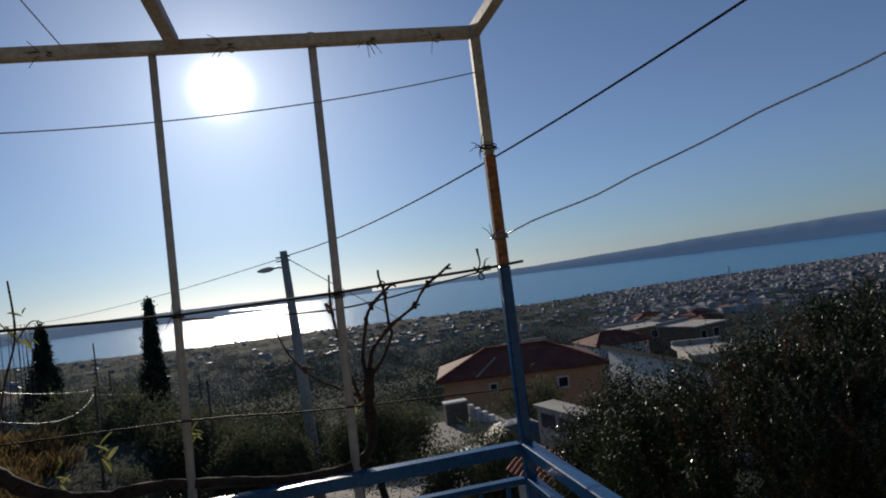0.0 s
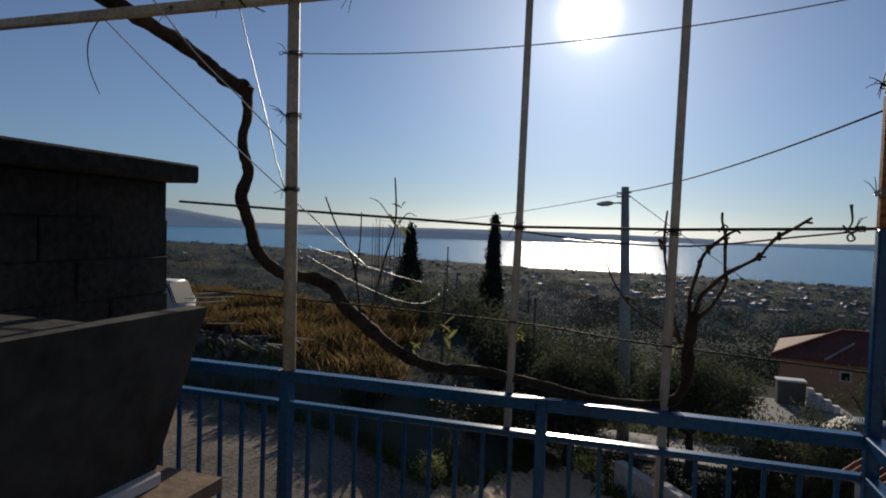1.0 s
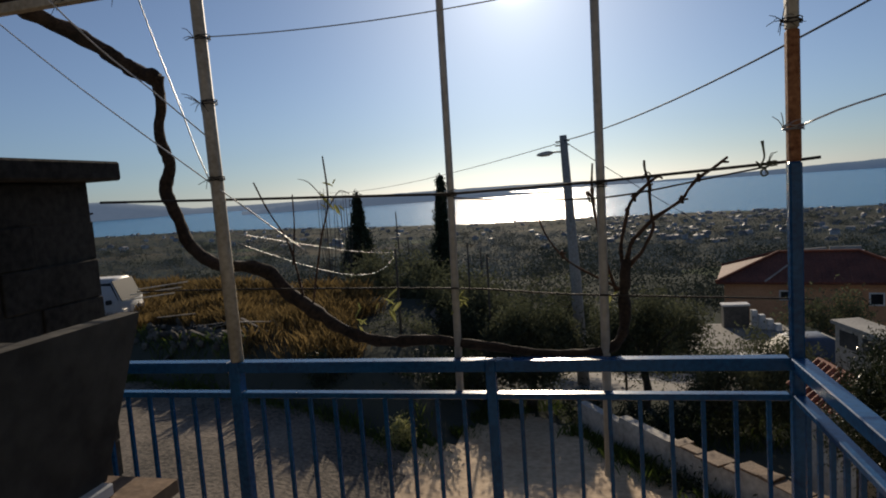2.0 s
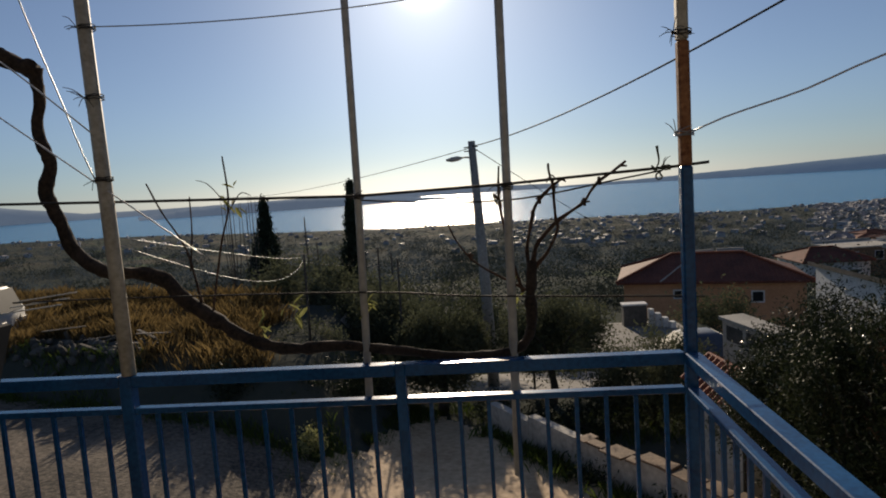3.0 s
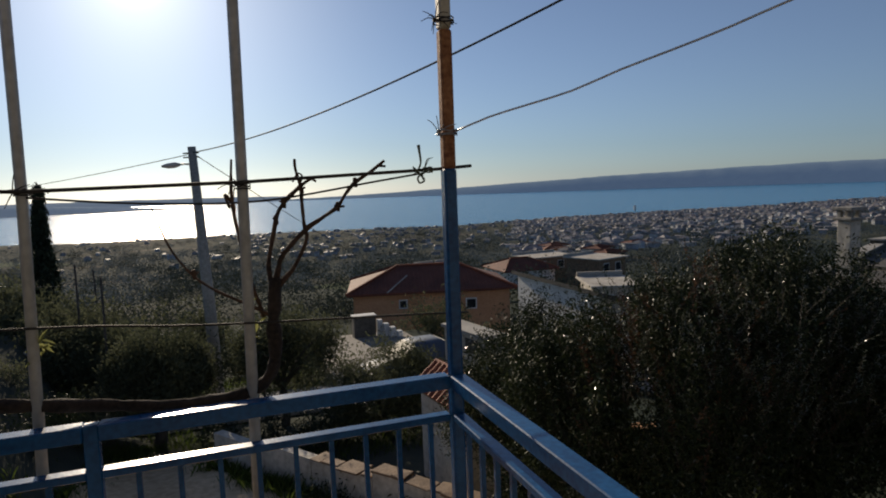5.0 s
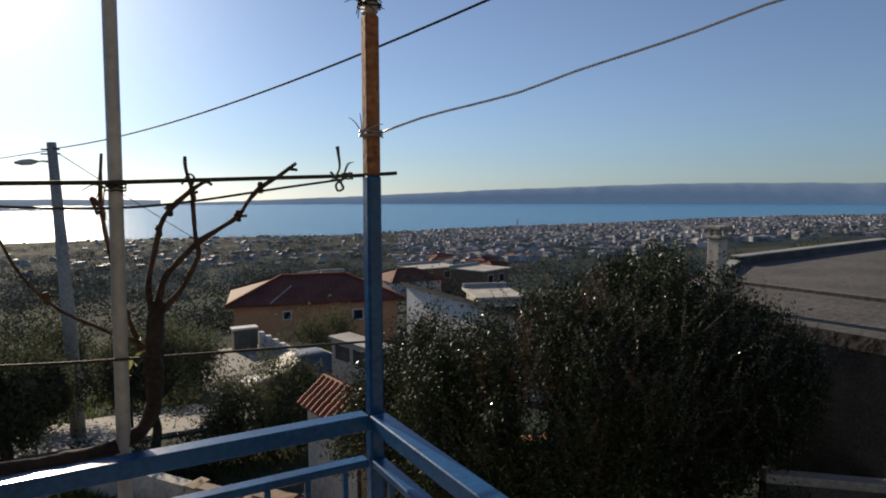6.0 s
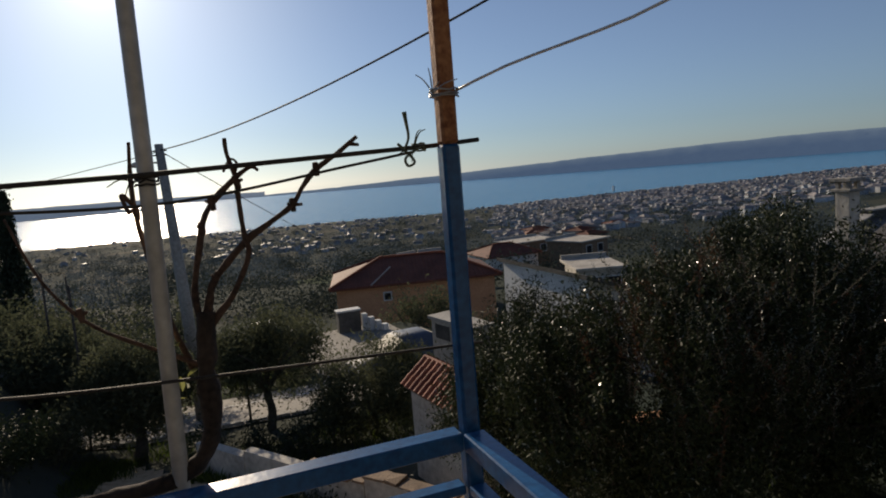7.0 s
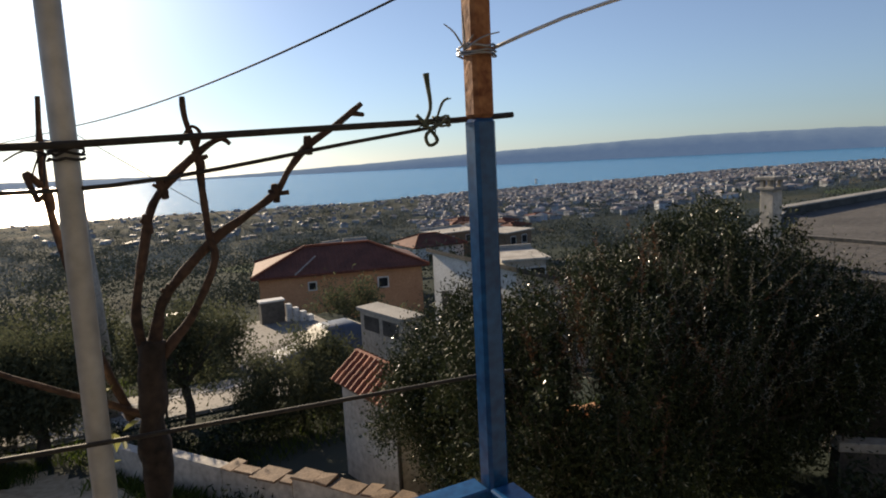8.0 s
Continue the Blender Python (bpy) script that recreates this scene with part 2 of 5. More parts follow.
# fields and scrub of the plain: irregular plots of differing crops, blued for haze
n, l = EARTH.node_tree.nodes, EARTH.node_tree.links
where, plots, hues, over = n.new("ShaderNodeNewGeometry"), n.new("ShaderNodeTexVoronoi"), n.new("ShaderNodeValToRGB"), n.new("ShaderNodeMix")
plots.inputs["Scale"].default_value, plots.inputs["Randomness"].default_value = 0.022, 0.9
l.new(where.outputs["Position"], plots.inputs["Vector"])
single = n.new("ShaderNodeSeparateColor")
l.new(plots.outputs["Color"], single.inputs["Color"])
l.new(single.outputs["Red"], hues.inputs["Fac"])
hues.color_ramp.interpolation = "CONSTANT"
hues.color_ramp.elements[0].color = (0.034, 0.048, 0.048, 1)
hues.color_ramp.elements[1].position, hues.color_ramp.elements[1].color = 0.84, (0.125, 0.112, 0.09, 1)
for at, shade in ((0.35, (0.052, 0.068, 0.060, 1)), (0.6, (0.076, 0.083, 0.070, 1)), (0.95, (0.09, 0.128, 0.07, 1))):
    hues.color_ramp.elements.new(at).color = shade
over.data_type, over.blend_type = "RGBA", "MIX"
over.inputs["Factor"].default_value = 0.6
old = n["Principled BSDF"].inputs["Base Color"].links[0].from_socket
l.new(old, over.inputs["A"])
l.new(hues.outputs["Color"], over.inputs["B"])
l.new(over.outputs["Result"], n["Principled BSDF"].inputs["Base Color"])

SEA = bpy.data.materials.new("sea_water")
SEA.use_nodes = True
n, l = SEA.node_tree.nodes, SEA.node_tree.links
n["Principled BSDF"].inputs["Base Color"].default_value = (0.03, 0.205, 0.37, 1)
n["Principled BSDF"].inputs["Roughness"].default_value = 0.22
n["Principled BSDF"].inputs["IOR"].default_value = 1.25
n["Principled BSDF"].inputs["Specular IOR Level"].default_value = 0.33
place, waves, swell = n.new("ShaderNodeNewGeometry"), n.new("ShaderNodeTexNoise"), n.new("ShaderNodeBump")
waves.inputs["Scale"].default_value, waves.inputs["Detail"].default_value = 0.25, 6
swell.inputs["Strength"].default_value, swell.inputs["Distance"].default_value = 0.8, 1.6
l.new(place.outputs["Position"], waves.inputs["Vector"])
l.new(waves.outputs["Fac"], swell.inputs["Height"])
l.new(swell.outputs["Normal"], n["Principled BSDF"].inputs["Normal"])


# ---- shapes ----
def part(name, bm, mat, parent=None, label="", smooth=False):
    me = bpy.data.meshes.new(name)
    bm.to_mesh(me)
    bm.free()
    if smooth:
        for f in me.polygons:
            f.use_smooth = True
    me.materials.append(mat)
    ob = new(name, me)
    ob.parent = parent
    if label:
        ob["label"] = label
    return ob


def raw(name, verts, faces, mat, parent=None, smooth=False):
    me = bpy.data.meshes.new(name)
    me.from_pydata(verts, [], faces)
    if smooth:
        for f in me.polygons:
            f.use_smooth = True
    me.materials.append(mat)
    ob = new(name, me)
    ob.parent = parent
    return ob


def thing(name, label, category, group="", kind="", at=None):
    ob = new(name)
    ob.empty_display_size = 0.1
    if at:
        ob.location = at
    return tagged(ob, label, category, group, kind)


def box(x0, x1, y0, y1, z0, z1, bevel=0.0, bm=None):
    bm = bm or bmesh.new()
    made = bmesh.ops.create_cube(bm, size=1, matrix=Matrix.LocRotScale(((x0 + x1) / 2, (y0 + y1) / 2, (z0 + z1) / 2), None, (x1 - x0, y1 - y0, z1 - z0)))
    if bevel:
        edges = {e for v in made["verts"] for e in v.link_edges}
        bmesh.ops.bevel(bm, geom=list(edges), offset=bevel, segments=1, affect="EDGES")
    return bm


def slab(corners, z0, z1, bm=None):
    """An upright prism over corners (x, y); z1 may be one height or one for each corner."""
    bm = bm or bmesh.new()
    tops = z1 if isinstance(z1, (list, tuple)) else [z1] * len(corners)
    low = [bm.verts.new((x, y, z0)) for x, y in corners]
    high = [bm.verts.new((x, y, z)) for (x, y), z in zip(corners, tops)]
    bm.faces.new(low[::-1])
    bm.faces.new(high)
    for i in range(len(corners)):
        j = (i + 1) % len(corners)
        bm.faces.new((low[i], low[j], high[j], high[i]))
    return bm


def sloped(corners, tops, thick):
    """A thin plate over corners (x, y) with a height for each."""
    bm = bmesh.new()
    high = [bm.verts.new((x, y, z)) for (x, y), z in zip(corners, tops)]
    low = [bm.verts.new((x, y, z - thick)) for (x, y), z in zip(corners, tops)]
    bm.faces.new(high)
    bm.faces.new(low[::-1])
    for i in range(len(corners)):
        j = (i + 1) % len(corners)
        bm.faces.new((low[i], low[j], high[j], high[i]))
    return bm


def bar(a, b, w, h=None, bm=None, bevel=0.0):
    """A straight square bar from a to b, w wide and h high."""
    bm = bm or bmesh.new()
    a, b = Vector(a), Vector(b)
    q = (b - a).to_track_quat("X", "Z")
    made = bmesh.ops.create_cube(bm, size=1, matrix=Matrix.LocRotScale((a + b) / 2, q, ((b - a).length, w, h or w)))
    if bevel:
        edges = {e for v in made["verts"] for e in v.link_edges}
        bmesh.ops.bevel(bm, geom=list(edges), offset=bevel, segments=1, affect="EDGES")
    return bm


def tube(points, radius, sides=8, bm=None, rough=0.0, steps=1):
    """A round, tapering tube through points; radius one number or one for each point; rough: knotty unevenness."""
    bm = bm or bmesh.new()
    pts = [Vector(p) for p in points]
    rad = list(radius) if isinstance(radius, (list, tuple)) else [radius] * len(pts)
    if steps > 1:
        fine, fr = [], []
        for i in range(len(pts) - 1):
            p0, p1, p2, p3 = pts[max(i - 1, 0)], pts[i], pts[i + 1], pts[min(i + 2, len(pts) - 1)]
            for k in range(steps):
                u = k / steps
                fine.append(0.5 * (2 * p1 + (p2 - p0) * u + (2 * p0 - 5 * p1 + 4 * p2 - p3) * u * u + (3 * p1 - p0 - 3 * p2 + p3) * u ** 3))
                fr.append(rad[i] + (rad[i + 1] - rad[i]) * u)
        pts, rad = fine + [pts[-1]], fr + [rad[-1]]
    rings, side = [], None
    for i, p in enumerate(pts):
        d = (pts[min(i + 1, len(pts) - 1)] - pts[max(i - 1, 0)]).normalized()
        if side is None:
            side = d.orthogonal() if abs(d.z) > 0.9 else d.cross(Vector((0, 0, 1))).normalized()
        side = (side - d * side.dot(d)).normalized()
        up = d.cross(side)
        ring = []
        for k in range(sides):
            a = 2 * math.pi * k / sides
            r = rad[i]
            if rough:
                r *= 1 + rough * noise.noise(Vector((p.x * 14 + k, p.y * 14, p.z * 14))) + rough * 0.6 * noise.noise(p * 40)
            ring.append(bm.verts.new(p + (side * math.cos(a) + up * math.sin(a)) * r))
        rings.append(ring)
    for r0, r1 in zip(rings, rings[1:]):
        for k in range(sides):
            j = (k + 1) % sides
            bm.faces.new((r0[k], r0[j], r1[j], r1[k]))
    bm.faces.new(rings[0][::-1])
    bm.faces.new(rings[-1])
    return bm


def hang(a, b, sag, count=24):
    a, b = Vector(a), Vector(b)
    return [a.lerp(b, i / count) - Vector((0, 0, 4 * sag * (i / count) * (1 - i / count))) for i in range(count + 1)]


def clamp(v, a=0.0, b=1.0):
    return max(a, min(b, v))


def smooth(a, b, v):
    u = clamp((v - a) / (b - a))
    return u * u * (3 - 2 * u)


# ---- land and sea ----
SEA_Z = -50.0
PROFILE_D = [0, 8, 14, 20, 26, 38, 70, 120, 250, 450, 840, 900, 1200]
PROFILE_Z = [-3.6, -3.8, -4.2, -5.0, -6.1, -8.2, -11.5, -15.8, -25.0, -36.0, -49.6, -54, -60]
SHORE_AZ = [-70, -41, -20, -10, 20, 35, 46, 60, 80]
SHORE_D = [1800, 1500, 990, 860, 840, 1020, 1200, 1750, 2300]


def ground_z(x, y):
    d, az = math.hypot(x, y), math.degrees(math.atan2(x, y))
    if d > 60:
        reach = np.interp(az, SHORE_AZ, SHORE_D) / 840
        d = d / (1 + (reach - 1) * smooth(60, 400, d))
    z = float(np.interp(d, PROFILE_D, PROFILE_Z))
    z += 0.04 * min(d, 60) * 0.4 * noise.noise(Vector((x * 0.05, y * 0.05, 3))) * smooth(25, 60, d)
    level = smooth(-1, -3.5, x) * (1 - smooth(16, 20, y))
    z += (-3.75 + 0.6 * smooth(-2.4, -6.0, x) - z) * level
    into = y + 0.36 * x - 12.3
    field = smooth(-2.5, -4.6, x) * smooth(-1.4, 0.0, into) * (1 - smooth(5.5, 11, into))
    z += (-2.3 + 0.07 * clamp(into, 0, 8) + 0.15 * noise.noise(Vector((x * 0.4, y * 0.4, 0))) - z) * field
    ramp = smooth(3.5, 5.0, x) * (1 - smooth(10.5, 13, x)) * smooth(24.0, 27, y) * (1 - smooth(33, 37, y))
    z += (-5.55 - 0.055 * (y - 24) - z) * ramp
    side = smooth(4.6, 6.5, x) * (1 - smooth(9, 13, y))
    z += (-2.9 - z) * side * 0.8
    return z


def sheet(name, mat, xs, ys, lift=0.0, keep=None, thick=0.0):
    index, verts, faces = {}, [], []
    for i, x in enumerate(xs):
        for j, y in enumerate(ys):
            index[i, j] = len(verts)
            verts.append((x, y, ground_z(x, y) + lift))
    for i in range(len(xs) - 1):
        for j in range(len(ys) - 1):
            if keep is None or keep((xs[i] + xs[i + 1]) / 2, (ys[j] + ys[j + 1]) / 2):
                faces.append((index[i, j], index[i + 1, j], index[i + 1, j + 1], index[i, j + 1]))
    return raw(name, verts, faces, mat, smooth=True)


rings = [0.5, 3] + [4 + 0.45 * i for i in range(60)] + [31 * 1.045 ** i for i in range(98)]
spokes = [radians(-100 + 200 * i / 300) for i in range(300)] + [radians(100 + 160 * i / 60) for i in range(61)]
verts, faces = [], []
for r in rings:
    for a in spokes:
        x, y = r * math.sin(a), r * math.cos(a)
        verts.append((x, y, ground_z(x, y)))
for i in range(len(rings) - 1):
    for j in range(360):
        k = i * 361 + j
        faces.append((k, k + 1, k + 362, k + 361))
tagged(raw("ground", verts, faces, EARTH, smooth=True), "dark scrubby hillside falling to a coastal plain", "ground", kind="structure")
sea = raw("water", [(-4900, 300, SEA_Z), (4900, 300, SEA_Z), (4900, 4950, SEA_Z), (-4900, 4950, SEA_Z)], [(0, 1, 2, 3)], SEA)
tagged(sea, "calm blue bay glittering under the low sun", "sea", kind="structure")


def ridge(name, label, d, az0, az1, heights, depth=300, mat=ISLAND):
    """A far hill range: heights in metres over the sea at even steps of azimuth."""
    count, verts, faces = 160, [], []
    for i in range(count + 1):
        u = i / count
        az = radians(az0 + (az1 - az0) * u)
        h = float(np.interp(u, np.linspace(0, 1, len(heights)), heights))
        h *= 1 + 0.05 * noise.noise(Vector((u * 30, d * 0.01, 0)))
        h += 3 * noise.noise(Vector((u * 90, d, 1)))
        for k, (dd, f) in enumerate(((0, -0.05), (0.25, 0.45), (0.6, 0.85), (1.0, 1.0), (1.6, 0.5))):
            r = d + depth * dd
            wob = 1 + 0.12 * noise.noise(Vector((u * 60, k * 3.1, d))) * (0 < k < 3)
            verts.append((r * math.sin(az), r * math.cos(az), SEA_Z + max(h, 0.5) * f * wob))
    for i in range(count):
        for k in range(4):
            a = i * 5 + k
            faces.append((a, a + 5, a + 6, a + 1))
    tagged(raw(name, verts, faces, mat, smooth=True), label, "hills", kind="structure")


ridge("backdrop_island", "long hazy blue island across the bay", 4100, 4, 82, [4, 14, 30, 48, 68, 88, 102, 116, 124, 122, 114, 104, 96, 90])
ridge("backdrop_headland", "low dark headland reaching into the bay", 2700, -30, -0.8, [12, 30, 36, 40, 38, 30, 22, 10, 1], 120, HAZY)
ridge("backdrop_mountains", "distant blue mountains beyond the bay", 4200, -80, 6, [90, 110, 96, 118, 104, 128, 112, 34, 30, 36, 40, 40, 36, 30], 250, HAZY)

# ---- terrace ----
FRONT, SIDE = 2.225, 1.157
XA, XB, XC = -0.872, 0.035, 0.562
terrace = tagged(part("floor", box(-2.6, 1.24, -4.0, 2.3, -0.22, 0.0, 0.01), CONCRETE), "grey concrete terrace floor", "floor", kind="structure")
tagged(part("wall_terrace", box(-2.6, 1.2, 1.95, 2.2, -3.9, -0.22), WHITE), "white rendered wall under the terrace", "wall", kind="structure")
# unseen wall that ends the cables; its height also holds back sky light
tagged(part("wall_house", box(-2.6, 9.5, -4.3, -4.0, -3.9, 8.4), HOUSE_WALL), "unseen grey house wall behind the terrace", "wall", kind="structure")

# unseen wall, added to keep sky light off the terrace's near sides
tagged(part("wall_room", box(-2.6, 1.1, -4.0, -1.75, 0, 7.2), HOUSE_WALL), "unseen grey wall behind the terrace, blocking sky light", "wall", kind="structure")

railing = thing("railing", "blue painted steel terrace railing with slim balusters", "railing")


def rail_run(a, b, z, w, h):
    part("rail", bar((*a, z - h / 2), (*b, z - h / 2), w, h, bevel=0.003), BLUE, railing)


LEFT_END = -1.56
for z, w, h in ((1.0, 0.05, 0.042), (0.877, 0.04, 0.022), (0.12, 0.04, 0.022)):
    for a, b in ((LEFT_END, XA - 0.025), (XA + 0.025, 0.129), (0.165, SIDE - 0.025)):
        rail_run((a, FRONT), (b, FRONT), z, w, h)
    for a, b in ((FRONT - 0.025, 1.145), (1.105, -0.6), (-0.64, -2.4)):
        rail_run((SIDE, a), (SIDE, b), z, w, h)
part("upright", box(0.129, 0.165, FRONT - 0.018, FRONT + 0.018, 0, 0.999, 0.002), BLUE, railing)
for y in (1.125, -0.62):
    part("upright", box(SIDE - 0.02, SIDE + 0.02, y - 0.02, y + 0.02, 0, 0.999, 0.002), BLUE, railing)
part("upright", box(LEFT_END - 0.04, LEFT_END, FRONT - 0.02, FRONT + 0.02, 0, 1.0, 0.002), BLUE, railing)
slim = box(-0.007, 0.007, -0.007, 0.007, 0.12, 0.856, 0)
slim_ob = part("baluster", slim, BLUE, railing)
spots = [(-0.872 - 0.1025 * k, FRONT) for k in range(1, 7)] + [(-0.872 + 0.1013 * k, FRONT) for k in range(1, 10)] + [(0.147 + 0.1025 * k, FRONT) for k in range(1, 10)]
spots += [(SIDE, FRONT - 0.1 * k) for k in range(1, 11)] + [(SIDE, 1.125 - 0.1025 * k) for k in range(1, 17)] + [(SIDE, -0.62 - 0.1025 * k) for k in range(1, 17)]
slim_ob.location = (*spots[0], 0)
for x, y in spots[1:]:
    ob = new("baluster", slim_ob.data)
    ob.parent = railing
    ob.location = (x, y, 0)

# corner post: blue to the cross rod, bare rusty steel above
pergola = thing("pergola_frame", "steel pergola frame over the terrace, part painted blue", "pergola")
part("post", box(SIDE - 0.019, SIDE + 0.021, FRONT - 0.02, FRONT + 0.02, 0, 1.632, 0.006), BLUE, pergola, "blue painted square steel post")
part("post", box(SIDE - 0.018, SIDE + 0.02, FRONT - 0.019, FRONT + 0.019, 1.632, 2.04, 0.006), RUST, pergola, "rusty bare length of the corner post")
part("post", box(SIDE - 0.018, SIDE + 0.019, FRONT - 0.0185, FRONT + 0.0185, 2.04, 2.5, 0.006), CREAM, pergola, "grey-cream upper length of the corner post")
part("post", box(XA - 0.024, XA + 0.024, FRONT - 0.024, FRONT + 0.024, 0, 1.0, 0.004), BLUE, pergola, "blue painted square steel post")
part("post", tube([(XA + 0.008, FRONT, 1.0), (XA, FRONT, 1.6), (XA - 0.012, FRONT, 2.46)], [0.026, 0.026, 0.024], 8), CREAM, pergola, "cream painted weathered post", True)
part("pole", tube([(XB - 0.017, FRONT + 0.045, 0.85), (XB - 0.002, FRONT + 0.045, 1.6), (XB + 0.012, FRONT + 0.012, 2.475)], [0.014, 0.0135, 0.013], 10), ZINC, pergola, "slim galvanised tube", True)
part("pole", tube([(XC - 0.014, FRONT + 0.05, 0.55), (XC, FRONT + 0.05, 1.6), (XC + 0.008, FRONT + 0.012, 2.52)], [0.016, 0.0155, 0.015], 10), ZINC, pergola, "slim galvanised tube", True)
TOP = 2.485
part("beam", bar((-2.6, FRONT, TOP - 0.03), (SIDE + 0.022, FRONT, TOP + 0.012), 0.04, 0.04, bevel=0.003), CREAM, pergola, "cream painted steel front beam")
part("beam", bar((SIDE, FRONT - 0.02, TOP + 0.012), (SIDE, -3.9, TOP + 0.012), 0.04, 0.04, bevel=0.003), CREAM, pergola)
part("beam", bar((XA - 0.01, FRONT - 0.02, TOP + 0.004), (XA - 0.01, -3.9, TOP + 0.004), 0.04, 0.04, bevel=0.003), CREAM, pergola)
part("beam", bar((0.12, FRONT - 0.02, TOP + 0.008), (0.12, -3.9, TOP + 0.008), 0.04, 0.04, bevel=0.003), CREAM, pergola)
part("rod", tube([(-2.6, 1.87, TOP + 0.03), (-0.6, 1.87, TOP + 0.035), (SIDE, 1.88, TOP + 0.045)], 0.012, 8), ZINC, pergola, "thin galvanised cross tube", True)
part("rod", tube([(-2.6, 0.9, TOP + 0.03), (SIDE, 0.9, TOP + 0.045)], 0.012, 8), ZINC, pergola, "thin galvanised cross tube", True)

rod = thing("trellis_rod", "dark iron rod tied across the posts", "rod")
part("rod_length", tube([(-1.435, 2.26, 1.662), (-0.872, 2.262, 1.638), (0.03, 2.25, 1.602), (0.56, 2.25, 1.61), (1.13, 2.255, 1.632), (1.245, 2.257, 1.640)], 0.0050, 8), IRON, rod, "", True)
lower = thing("trellis_wire", "thin dark wire strung between the posts over the railing", "wire")
part("wire_length", tube([(-1.3, 2.25, 1.288), (-0.862, 2.25, 1.283), (0.03, 2.25, 1.258), (0.45, 2.252, 1.222), (1.135, 2.25, 1.187), (1.215, 2.25, 1.18)], 0.0034, 6, steps=4), IRON, lower, "", True)
second = thing("trellis_wire", "slack thin iron wire under the trellis rod", "wire")
part("wire_length", tube([(1.09, 2.25, 1.622), (0.95, 2.26, 1.602), (0.61, 2.27, 1.556), (0.3, 2.27, 1.562), (0.03, 2.265, 1.588)], 0.0034, 6, steps=5), IRON, second, "", True)
high = thing("trellis_wire", "thin steel wire strung high between the posts", "wire")
part("wire_length", tube(hang((XA, 2.21, 2.25), (SIDE, 2.21, 2.345), 0.06), 0.0022, 6), WIRE, high, "", True)
for pts, r, label in (
    ([(-1.81, 2.22, 2.44), (-1.43, 2.22, 2.12), (-0.89, 2.21, 1.705), (-0.74, 2.22, 1.586), (-0.54, 2.23, 1.428)], 0.0026, "taut steel stay wire from beam to post"),
    ([(-1.16, 1.41, 2.5), (-1.38, 1.93, 2.48), (-1.32, 2.2, 2.27), (-1.1, 2.21, 2.075), (-0.88, 2.2, 1.88)], 0.003, "slack steel wire hanging from the beam"),
    ([(-1.135, 2.22, 2.46), (-1.06, 2.22, 2.21), (-0.99, 2.22, 1.99), (-0.94, 2.21, 1.84), (-0.89, 2.2, 1.72)], 0.0026, "slack steel wire hanging from the beam"),
    ([(-0.49, 2.2, 2.47), (-0.5, 1.65, 2.49), (-0.5, 0.9, 2.5)], 0.0022, "thin tie wire under the beams"),
    ([(-0.196, 2.2, 2.47), (-0.194, 1.71, 2.49), (-0.19, 0.9, 2.5)], 0.0022, "thin tie wire under the beams"),
):
    w = thing("tie_wire", label, "wire")
    part("wire_length", tube(pts, r, 6, steps=5), PALE_WIRE, w, "", True)


# twine knots and loose ends
def knot(x, y, z, r, label, seed, mat=TWINE, tails=5, reach=0.06):
    rng = random.Random(seed)
    ob = thing("twine_knot", label, "twine", "twine knots")
    bm = bmesh.new()
    for k in range(3):
        dz = (k - 1) * 0.006
        pts = [(x + r * math.cos(a), y + r * math.sin(a), z + dz + rng.uniform(-0.003, 0.003)) for a in [2 * math.pi * i / 12 for i in range(13)]]
        tube(pts, 0.002, 5, bm)
    part("winding", bm, mat, ob, "", True)
    for k in range(tails):
        d = Vector((rng.uniform(-1, 0.6), rng.uniform(-0.6, 0.2), rng.uniform(-1, 0.7))).normalized()
        p = Vector((x - r, y - r * 0.5, z))
        end = p + d * rng.uniform(0.5, 1) * reach
        part("loose_end", tube([p, p.lerp(end, 0.5) + Vector((0, 0, rng.uniform(0, 0.012))), end], [0.0018, 0.0014, 0.001], 5, steps=3), mat, ob, "", True)


knot(SIDE, FRONT, 2.066, 0.031, "frayed dark twine wound on the rusty corner post", 1, IRON, 9, 0.075)
knot(SIDE, FRONT, 1.738, 0.031, "wire wound round the rusty corner post", 2, WIRE, 4, 0.07)
knot(SIDE - 0.055, FRONT + 0.03, 1.63, 0.014, "green twine knotted on the trellis rod", 3, TWINE, 4, 0.05)
knot(XA, FRONT, 2.01, 0.03, "frayed dark twine wound on the cream post", 4, IRON, 8, 0.085)
knot(XA, FRONT, 1.72, 0.03, "dark twine wound on the cream post", 5, IRON, 3, 0.05)
knot(XA, FRONT, 2.25, 0.028, "wire end twisted on the cream post", 6, IRON, 4, 0.06)
knot(XC, FRONT + 0.05, 1.6, 0.021, "dark twine tied on the slim tube", 7, IRON, 3, 0.05)
knot(XB, FRONT + 0.045, 1.6, 0.019, "dark twine tied on the slim tube", 8, IRON, 3, 0.05)
for i, (x, y) in enumerate(((-1.2, FRONT), (-0.6, FRONT), (-0.25, FRONT), (0.3, FRONT), (0.78, FRONT), (1.02, FRONT), (-1.45, FRONT))):
    knot(x, y, TOP - 0.012 + 0.008 * x, 0.021, "dry tendril and twine tied on the front beam", 20 + i, IRON, 4, 0.08)
loop = thing("twine_loop", "upright loop of green twine on the trellis rod", "twine")
part("strand", tube([(1.06, 2.24, 1.622), (1.075, 2.24, 1.65), (1.072, 2.24, 1.688), (1.07, 2.24, 1.705)], [0.003, 0.0028, 0.004, 0.0055], 6, steps=4), TWINE, loop, "", True)
